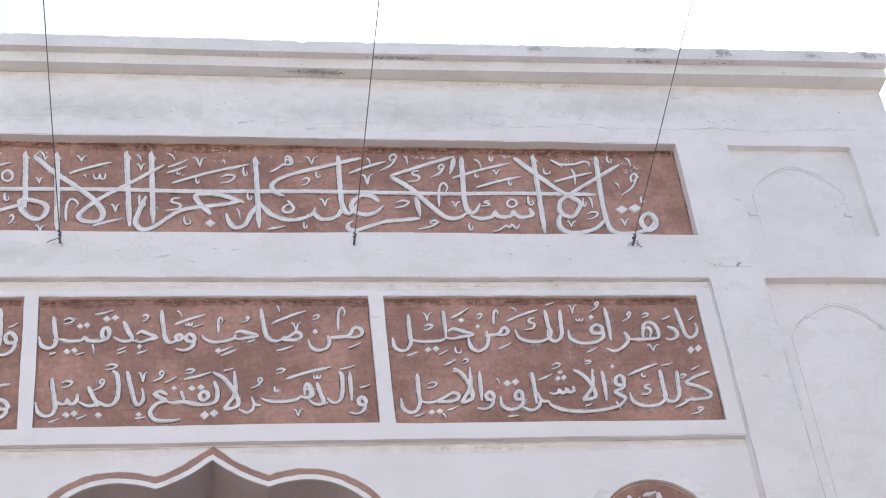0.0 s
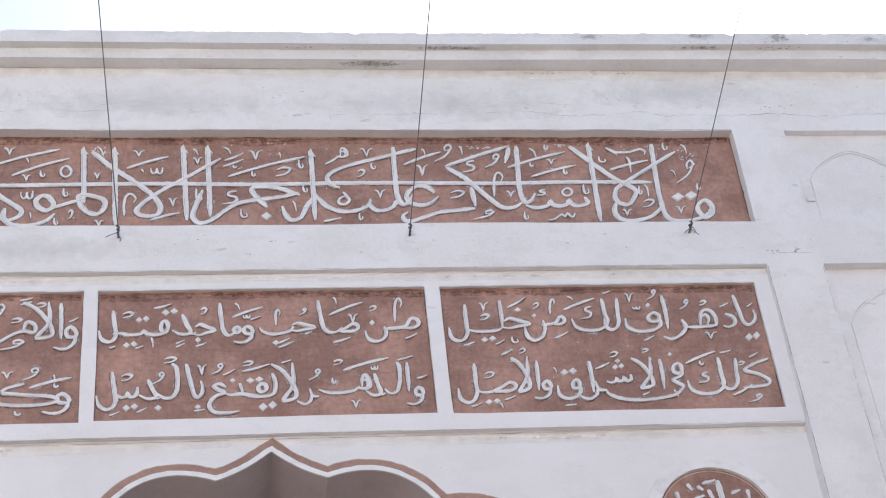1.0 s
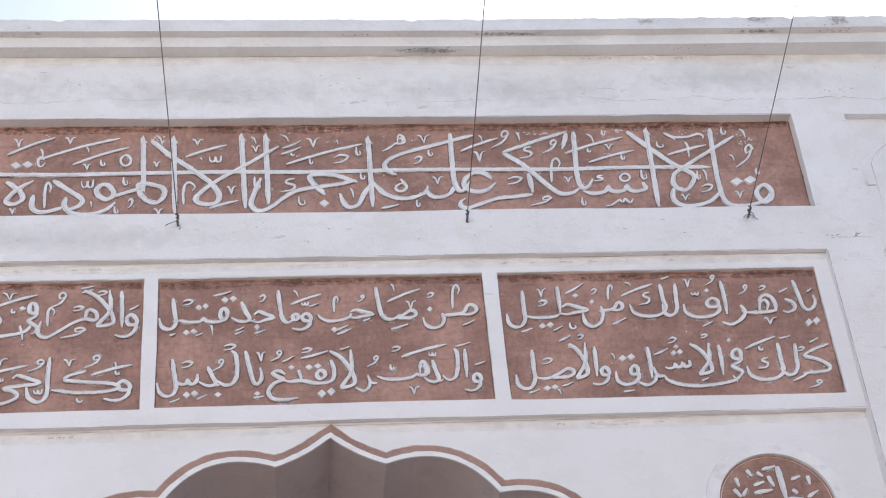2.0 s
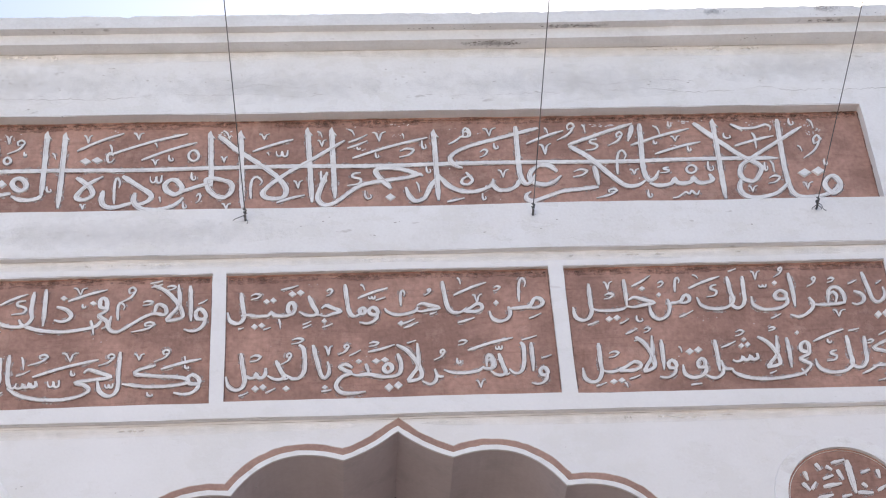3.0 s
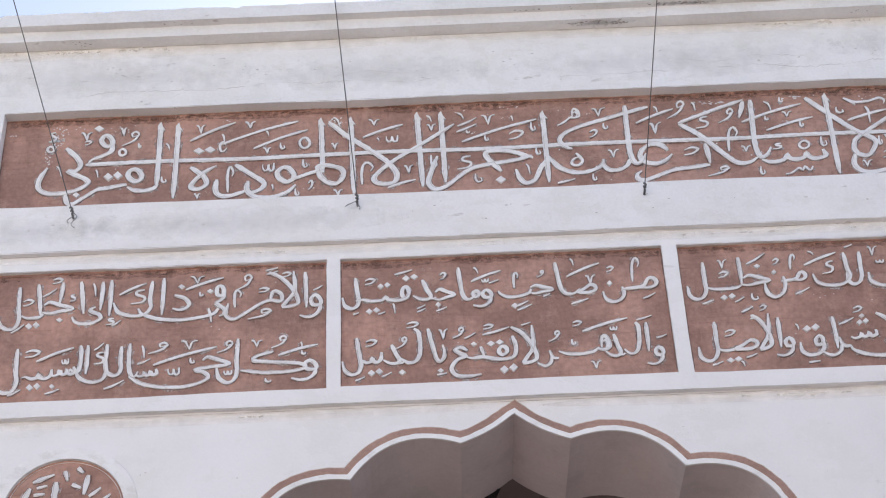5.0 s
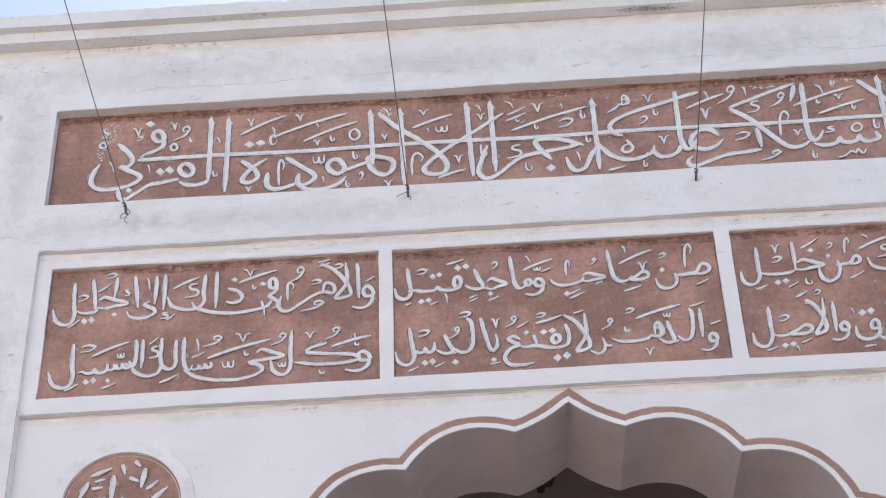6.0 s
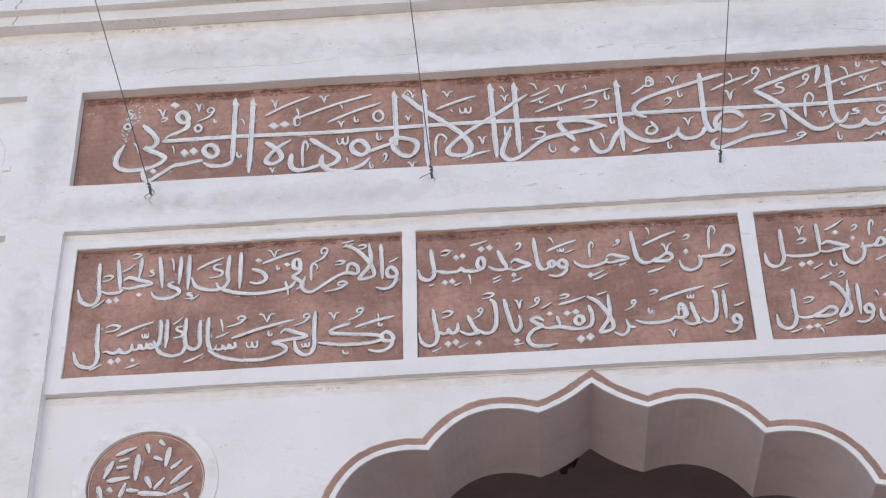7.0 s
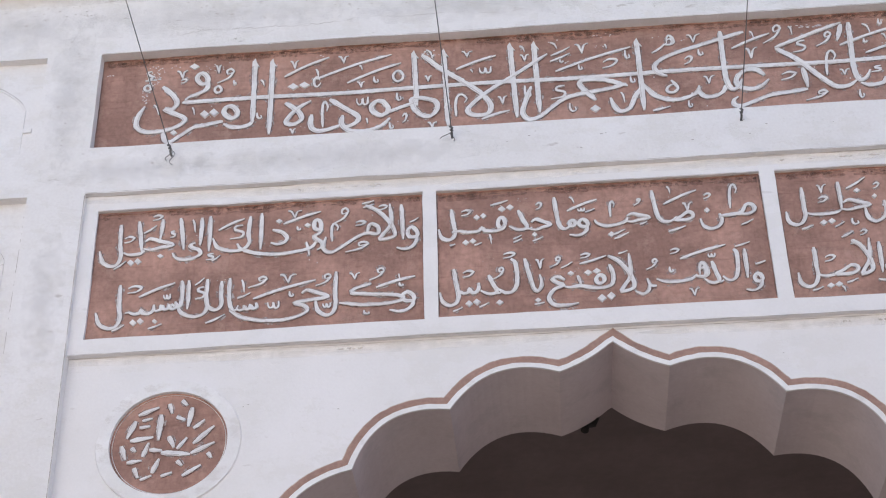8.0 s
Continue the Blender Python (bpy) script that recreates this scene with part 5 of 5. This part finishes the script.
    bm = bmesh.new()
    turns = [start + run * (0.004 * k) + Vector((0.007 * math.cos(k * 1.3), 0, 0.007 * math.sin(k * 1.3))) for k in range(9)]
    tube(bm, turns, 0.0037)
    part("twist", bm, METAL, thing)
    for ax, az, curl in ends:
        bm = bmesh.new()
        tube(bm, [start + Vector((ax * t + curl * math.sin(6 * t), 0.012 * t, az * t)) for t in (0, 0.14, 0.28, 0.42, 0.57, 0.71, 0.85, 1)], 0.0019)
        part("loose_end", bm, METAL, thing)


for x, z, drift, ends in ((-2.024, 6.386, -0.026, ((0.020, -0.085, 0.018), (-0.012, -0.055, 0.014))), (-0.673, 6.390, -0.022, ((-0.055, -0.030, 0.006), (0.006, -0.050, -0.008))),
                          (0.693, 6.388, -0.008, ((0.004, -0.034, 0.003),)), (2.073, 6.390, -0.012, ((0.040, -0.042, 0.006), (-0.028, -0.034, 0.006), (0.012, -0.034, -0.008)))):
    hooked_wire(x, z, drift, ends)

cable = tagged(new("cable"), "faint thin cable rising from the roof", "cable")
bm = bmesh.new()
tube(bm, [Vector((-0.124, 0.295, 7.63)).lerp(Vector((9.93, 23.0, 33.68)), k / 8) for k in range(9)], 0.0018)
part("strand", bm, METAL, cable)

# ---- small dark lamp holder at the rear edge of the arch ----
holder = tagged(new("lamp_holder"), "small dark lamp holder fixed behind the arch crown", "lamp")

bm = bmesh.new()
tube(bm, [Vector((-0.175, WALL_BACK + 0.004, 5.187)), Vector((-0.125, WALL_BACK + 0.03, 5.172)), Vector((-0.085, WALL_BACK + 0.035, 5.177)), Vector((-0.07, WALL_BACK + 0.004, 5.202))], 0.016, 10)
part("bracket", bm, BLACK, holder)
bm = bmesh.new()
tube(bm, [Vector((-0.125, WALL_BACK + 0.03, 5.177)), Vector((-0.128, WALL_BACK + 0.025, 5.152)), Vector((-0.13, WALL_BACK + 0.02, 5.139))], 0.019, 12)
part("socket", bm, BLACK, holder)

# ---- worn places: cracks, stains and the ragged upper edge of the brown wash; painted edge shadow ----


def ribbon(bm, pts, width, y, seed, gap=-0.35, wander=1.0, upright=False):
    """A thin ragged streak that follows pts on the plane y and breaks up here and there."""
    line, _ = spline(pts, 0.012)
    prev = None
    for k, p in enumerate(line):
        n1 = noise.noise(Vector((p.x * 9, p.y * 9, seed)))
        n2 = noise.noise(Vector((p.x * 37, p.y * 37, seed + 3)))
        w = width * max(0.0, 0.6 + 0.9 * n1 + 0.6 * n2)
        d = Vector((0, wander * (0.005 * n1 + 0.004 * n2 + 0.012 * noise.noise(Vector((p.x * 4.1, 0.3, seed + 9))) + 0.005 * noise.noise(Vector((p.x * 83, p.y * 83, seed + 5))))))
        row = None
        if n1 + 0.4 * n2 > gap and w > 0.0002:
            row = [bm.verts.new((p.x + d.y + e, y, p.y) if upright else (p.x, y, p.y + d.y + e)) for e in (w / 2, -w / 2)]
            if prev:
                bm.faces.new((prev[0], row[0], row[1], prev[1]))
        prev = row


def flecks(bm, cx, cz, rx, rz, y, count, size, seed, flat=False, wide=1.7):
    """A scatter of small irregular patches; flat: lying under a ledge at height cz, from y outward."""
    rnd = random.Random(seed)
    for _ in range(count):
        a, r = rnd.uniform(0, math.tau), math.sqrt(rnd.random())
        px, pz = cx + rx * r * math.cos(a), rz * r * math.sin(a)
        k = size * rnd.uniform(0.3, 1.0)
        pts = []
        for j in range(7):
            b = j * math.tau / 7
            q = k * rnd.uniform(0.5, 1.0)
            pts.append((px + wide * q * math.cos(b), pz + 0.7 * q * math.sin(b)))
        far = 1 if y < -0.03 else 0
        bm.faces.new([bm.verts.new((u, y + w - far * bulge(u), cz) if flat else (u, y - far * bulge(u), cz + w)) for u, w in pts])


def wear_or_shade(name, bm, mat, label):
    return tagged(part(name, bm, mat), label, "stain", kind="stuff")


bm = bmesh.new()
ribbon(bm, [(2.03, 7.156), (2.3, 7.148), (2.46, 7.162), (2.7, 7.15), (2.86, 7.138), (3.0, 7.158), (3.15, 7.161), (3.4, 7.158), (3.62, 7.163)], 0.0034, -0.0012, 1, -0.9, 2.4)
ribbon(bm, [(1.15, 7.165), (1.5, 7.15), (1.8, 7.16), (2.03, 7.156)], 0.0028, -0.0012, 2, -0.6, 2.4)
ribbon(bm, [(-2.1, 7.155), (-1.9, 7.16), (-1.77, 7.158), (-1.55, 7.157), (-1.3, 7.17), (-0.8, 7.165), (-0.3, 7.16)], 0.0028, -0.0012, 4, -0.6, 2.2)
ribbon(bm, [(0.35, 7.14), (0.6, 7.15), (0.9, 7.145)], 0.0020, -0.0012, 6, -0.5, 1.6)
ribbon(bm, [(2.5, 6.245), (2.6, 6.243), (2.68, 6.248)], 0.0024, -0.0012, 8)
ribbon(bm, [(-2.765, 7.605), (-2.772, 7.575), (-2.790, 7.555), (-2.793, 7.53)], 0.012, -0.1275, 9, -0.6, 1.0, True)
ribbon(bm, [(-2.800, 7.525), (-2.806, 7.50), (-2.818, 7.48), (-2.822, 7.465)], 0.010, -0.0790, 10, -0.6, 1.0, True)
ribbon(bm, [(-2.581, 7.52), (-2.584, 7.50), (-2.580, 7.47)], 0.006, -0.0790, 11, -0.5, 1.0, True)
ribbon(bm, [(-2.60, 7.012), (-2.52, 7.018), (-2.46, 7.010)], 0.0022, -0.0012, 12)
ribbon(bm, [(-0.80, 7.20), (-0.62, 7.225), (-0.45, 7.215), (-0.32, 7.235)], 0.0018, -0.0012, 14, -0.5, 1.6)
ribbon(bm, [(0.9, 7.235), (1.15, 7.21), (1.32, 7.225), (1.6, 7.205)], 0.0018, -0.0012, 15, -0.5, 1.8)
wear_or_shade("wall_crack", bm, CRACK_AND_SHADOW, "hairline horizontal cracks in the white plaster")

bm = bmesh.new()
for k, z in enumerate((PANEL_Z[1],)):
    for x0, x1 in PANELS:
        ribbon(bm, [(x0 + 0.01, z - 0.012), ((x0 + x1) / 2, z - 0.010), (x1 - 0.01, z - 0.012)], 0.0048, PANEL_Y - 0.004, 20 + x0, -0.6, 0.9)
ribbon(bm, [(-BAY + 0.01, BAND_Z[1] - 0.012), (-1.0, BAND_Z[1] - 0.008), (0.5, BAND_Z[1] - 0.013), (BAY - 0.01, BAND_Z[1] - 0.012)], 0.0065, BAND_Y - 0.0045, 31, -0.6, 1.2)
wear_or_shade("red_wash_edge", bm, RUST, "ragged rusty upper edge of the brown wash")

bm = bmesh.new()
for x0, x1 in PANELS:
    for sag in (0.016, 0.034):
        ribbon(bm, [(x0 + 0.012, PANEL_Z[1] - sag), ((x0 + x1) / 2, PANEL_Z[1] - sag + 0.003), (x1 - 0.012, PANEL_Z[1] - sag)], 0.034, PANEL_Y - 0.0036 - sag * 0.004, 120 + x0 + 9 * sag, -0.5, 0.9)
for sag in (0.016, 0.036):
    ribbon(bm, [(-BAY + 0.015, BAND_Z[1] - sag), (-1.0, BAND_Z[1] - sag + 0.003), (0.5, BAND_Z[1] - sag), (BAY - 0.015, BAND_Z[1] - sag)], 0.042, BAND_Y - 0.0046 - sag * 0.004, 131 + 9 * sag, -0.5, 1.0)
wear_or_shade("top_film_strip", bm, TOP_FILM, "darker red-brown film along the top of the brown grounds")

# crisp shadow of the recess edges, painted as thin dark lines
bm = bmesh.new()
for (x0, x1), (p, q) in zip(PANELS, PANEL_SAG):
    for x in (x0 + 0.003, x1 - 0.003):
        ribbon(bm, [(x, PANEL_Z[0] + 0.01), (x, (PANEL_Z[0] + PANEL_Z[1]) / 2), (x, PANEL_Z[1] - 0.01)], 0.0065, PANEL_Y - 0.0046, 140 + x, -0.8, 0.3, True)
    ribbon(bm, [(x0 + 0.005, PANEL_Z[0] - p + 0.003), (x1 - 0.005, PANEL_Z[0] - q + 0.003)], 0.005, PANEL_Y - 0.0046, 150 + x0, -0.5, 0.3)
for x in (-BAY + 0.002, BAY - 0.004):
    ribbon(bm, [(x, BAND_Z[0] + 0.01), (x, 6.75), (x, BAND_Z[1] - 0.01)], 0.007, BAND_Y - 0.0056, 160 + x, -0.8, 0.3, True)
ribbon(bm, [(-BAY + 0.01, BAND_Z[0] + 0.003), (0.0, BAND_Z[0] - 0.001), (BAY - 0.01, BAND_Z[0] - 0.006)], 0.005, BAND_Y - 0.0056, 165, -0.5, 0.3)
wear_or_shade("ground_edge_shadow", bm, EDGE_SHADOW, "dark painted shadow line along the borders of the brown grounds")

# drops and smears of white paint on the brown grounds
bm = bmesh.new()
rnd = random.Random(7)
for k in range(46):
    flecks(bm, rnd.uniform(-2.2, 2.2), rnd.choice((rnd.uniform(6.93, 7.01), rnd.uniform(6.48, 6.95))), rnd.uniform(0.02, 0.07), 0.014, BAND_Y - 0.0052, rnd.randint(1, 5), 0.0065, 200 + k, False, 0.9)
flecks(bm, -2.16, 6.93, 0.05, 0.06, BAND_Y - 0.0052, 44, 0.0085, 260, False, 0.8)
flecks(bm, 2.16, 6.93, 0.03, 0.05, BAND_Y - 0.0052, 16, 0.008, 261, False, 0.8)
for k, (x, z, rx, rz, count, size) in enumerate(((-2.20, 6.80, 0.025, 0.07, 26, 0.009), (-2.17, 6.90, 0.03, 0.04, 22, 0.013), (-2.39, 6.945, 0.02, 0.004, 9, 0.006), (1.07, 6.975, 0.09, 0.012, 22, 0.007),
                                                 (-0.78, 6.955, 0.035, 0.03, 24, 0.008), (1.50, 6.985, 0.05, 0.012, 12, 0.007), (2.20, 6.90, 0.012, 0.04, 12, 0.011))):
    flecks(bm, x, z, rx, rz, BAND_Y - 0.0052, count, size, 262 + k, False, 2.0 if rx > 0.04 else 1.0)
for x0, x1 in PANELS:
    for k in range(9):
        flecks(bm, rnd.uniform(x0 + 0.1, x1 - 0.1), rnd.uniform(5.5, 6.05), 0.05, 0.014, PANEL_Y - 0.0052, rnd.randint(1, 4), 0.005, 270 + k + x0, False, 0.9)
wear_or_shade("paint_spatter", bm, LETTER, "small drops of white paint on the brown grounds")

# dark seams where the raised frame meets the wall, and edge shadow painted as lines
bm = bmesh.new()
ribbon(bm, [(-BAY, FRAME_Z[0] + 0.003), (-1.2, FRAME_Z[0] + 0.002), (0.3, FRAME_Z[0] + 0.003), (BAY, FRAME_Z[0] + 0.002)], 0.0028, FRAME_Y - 0.0015, 41, -0.7, 0.0)
ribbon(bm, [(-BAY, FRAME_Z[1] + 0.003), (-1.2, FRAME_Z[1] + 0.003), (0.3, FRAME_Z[1] + 0.002), (BAY, FRAME_Z[1] + 0.003)], 0.0028, -0.0015, 43, -0.6, 0.0)
ribbon(bm, [(-BAY, BAND_Z[1] + 0.003), (-1.2, BAND_Z[1] + 0.004), (0.3, BAND_Z[1] + 0.003), (BAY, BAND_Z[1] + 0.003)], 0.0028, -0.0015, 45, -0.5, 0.0)
for x0, x1 in PANELS:
    ribbon(bm, [(x0, PANEL_Z[1] + 0.002), ((x0 + x1) / 2, PANEL_Z[1] + 0.003), (x1, PANEL_Z[1] + 0.002)], 0.0028, FRAME_Y - 0.0015, 47 + x0, -0.6, 0.0)
for z, y, seed in ((FRAME_Z[1] - 0.002, FRAME_Y - 0.0016, 51), (FRAME_Z[0] - 0.002, SPANDREL_Y - 0.0016, 53), (7.460, -0.0016, 55)):
    ribbon(bm, [(-BAY, z), (-1.3, z - 0.001), (0.2, z), (1.4, z - 0.001), (BAY, z)], 0.0034, y, seed, -0.75, 0.0)
for k, (curve, y) in enumerate(NICHE_LINES):
    ribbon(bm, curve, 0.0042, y, 71 + k, -0.8, 0.15)
for side in (-1, 1):
    ribbon(bm, [(side * (BAY + 0.001), 6.17), (side * (BAY + 0.002), 5.6), (side * (BAY + 0.001), 5.0), (side * (BAY + 0.002), 4.2)], 0.0045, -0.0015, 57 + side, -0.7, 0.25, True)
    ribbon(bm, [(side * 2.7065, 6.17), (side * 2.7075, 5.6), (side * 2.7065, 4.6)], 0.0026, -0.0015, 61 + side, -0.2, 0.2, True)
wear_or_shade("seam_and_edge_shadow", bm, CRACK_AND_SHADOW, "dark seams and painted shadow lines along the edges of the plaster frames")

bm = bmesh.new()
for k, (x, rx, count) in enumerate(((0.96, 0.16, 40), (1.1, 0.1, 34), (2.30, 0.09, 14), (0.3, 0.3, 12), (2.75, 0.12, 20), (-1.6, 0.1, 8))):
    flecks(bm, x, 7.526, rx, 0.013, -0.095, count, 0.006, 60 + k, True)
for k, (x, rx, count) in enumerate(((0.55, 0.14, 45), (0.68, 0.05, 25), (-2.1, 0.1, 8), (1.9, 0.2, 6))):
    flecks(bm, x, 7.4605, rx, 0.02, -0.045, count, 0.006, 70 + k, True)
for k, (x, z, rx, rz, count) in enumerate(((2.32, 7.59, 0.09, 0.01, 26), (2.74, 7.565, 0.07, 0.028, 34), (2.45, 7.54, 0.3, 0.006, 14), (1.75, 7.565, 0.12, 0.02, 6), (3.2, 7.55, 0.12, 0.02, 12), (3.62, 7.56, 0.06, 0.03, 20))):
    flecks(bm, x, z, rx, rz, -0.1265, count, 0.005, 80 + k)
wear_or_shade("black_stain", bm, SOOT, "black weather stains on the cornice")

bm = bmesh.new()
for k, (x, z, rx, rz, count) in enumerate(((2.47, 6.255, 0.04, 0.02, 12), (2.60, 6.265, 0.02, 0.02, 9), (-2.9, 7.36, 0.5, 0.05, 26), (-1.6, 7.3, 0.9, 0.09, 26), (0.6, 7.25, 1.4, 0.13, 26), (2.6, 7.28, 0.9, 0.1, 22), (-2.56, 6.75, 0.06, 0.5, 14), (0.0, 6.32, 2.3, 0.07, 20))):
    flecks(bm, x, z, rx, rz, -0.001, count, 0.006, 90 + k)
for x, z, rx in ((-2.86, 7.27, 0.03), (-2.74, 7.30, 0.02), (-2.52, 7.315, 0.035), (-2.32, 7.28, 0.025), (-2.05, 7.24, 0.02), (-1.78, 7.255, 0.02), (-1.36, 7.36, 0.02), (-1.75, 7.09, 0.012), (-1.58, 7.04, 0.015)):
    flecks(bm, x, z, rx, 0.006, -0.001, 6, 0.0042, 300 + x, False, 2.6)
for x, z, rx, rz, count in ((-1.2, 5.0, 0.8, 0.2, 6), (1.3, 5.05, 0.8, 0.2, 6)):
    flecks(bm, x, z, rx, rz, SPANDREL_Y - 0.001, count, 0.004, 99 + x)
wear_or_shade("plaster_chip", bm, CRACK_AND_SHADOW, "small grey chips and flecks in the white plaster")


def smudge(x, y, z, rx, r, flat=False):
    """A thin film on a face, or flat under a ledge: grey weathering or painted bounce."""
    bm = bmesh.new()
    n = 16
    far = bulge(x) + 0.0005 if y < -0.03 and bulge(x) > 0 else 0
    bm.faces.new([bm.verts.new((x + rx * math.cos(k * math.tau / n), y - far + (r * math.sin(k * math.tau / n) if flat else -0.01125 * rx * math.cos(k * math.tau / n) if far else 0), z + (0 if flat else r * math.sin(k * math.tau / n)))) for k in range(n)])
    return tagged(part("weather_stain", bm, FILM), "blotchy grey weather stain on the white plaster", "stain", kind="stuff")


for x, z, rx, rz in ((2.33, 7.578, 0.16, 0.032), (2.75, 7.572, 0.10, 0.045), (1.72, 7.575, 0.14, 0.03), (3.25, 7.56, 0.12, 0.03), (3.58, 7.57, 0.10, 0.04)):
    smudge(x, -0.1275, z, rx, rz)
for x, rx in ((1.0, 0.26), (2.33, 0.22)):
    smudge(x, -0.094, 7.525, rx, 0.022, True)
for x, rx in ((0.58, 0.22),):
    smudge(x, -0.04, 7.4595, rx, 0.034, True)
for x, z, rx, rz in ((-2.56, 6.80, 0.13, 0.5), (-2.9, 7.25, 0.5, 0.17), (-1.9, 7.26, 0.8, 0.14), (-1.3, 6.31, 0.9, 0.09), (-0.6, 7.22, 0.7, 0.12), (0.9, 7.22, 0.8, 0.13), (2.2, 7.3, 0.6, 0.12), (-2.2, 6.3, 0.5, 0.09), (-2.56, 5.6, 0.1, 0.4)):
    ob = smudge(x, -0.0008, z, rx, rz)
    ob.data.materials[0] = HAZE

# cream tint under the ledges that paints warm light bounced from the ground
for x, y, z, rx, rz in ((-2.0, -0.0009, 7.44, 1.9, 0.055), (1.7, -0.0009, 7.44, 2.1, 0.05), (-1.2, FRAME_Y - 0.0009, 6.150, 1.4, 0.026), (1.2, FRAME_Y - 0.0009, 6.150, 1.4, 0.026),
                        (-1.3, SPANDREL_Y - 0.0009, 5.282, 1.2, 0.03), (1.3, SPANDREL_Y - 0.0009, 5.282, 1.2, 0.03)):
    ob = smudge(x, y, z, rx, rz)
    ob.name, ob.data.materials[0] = "warm_bounce_tint", WARM_BOUNCE
    tagged(ob, "faint warm tint painted under a ledge as bounced light", "stain", kind="stuff")
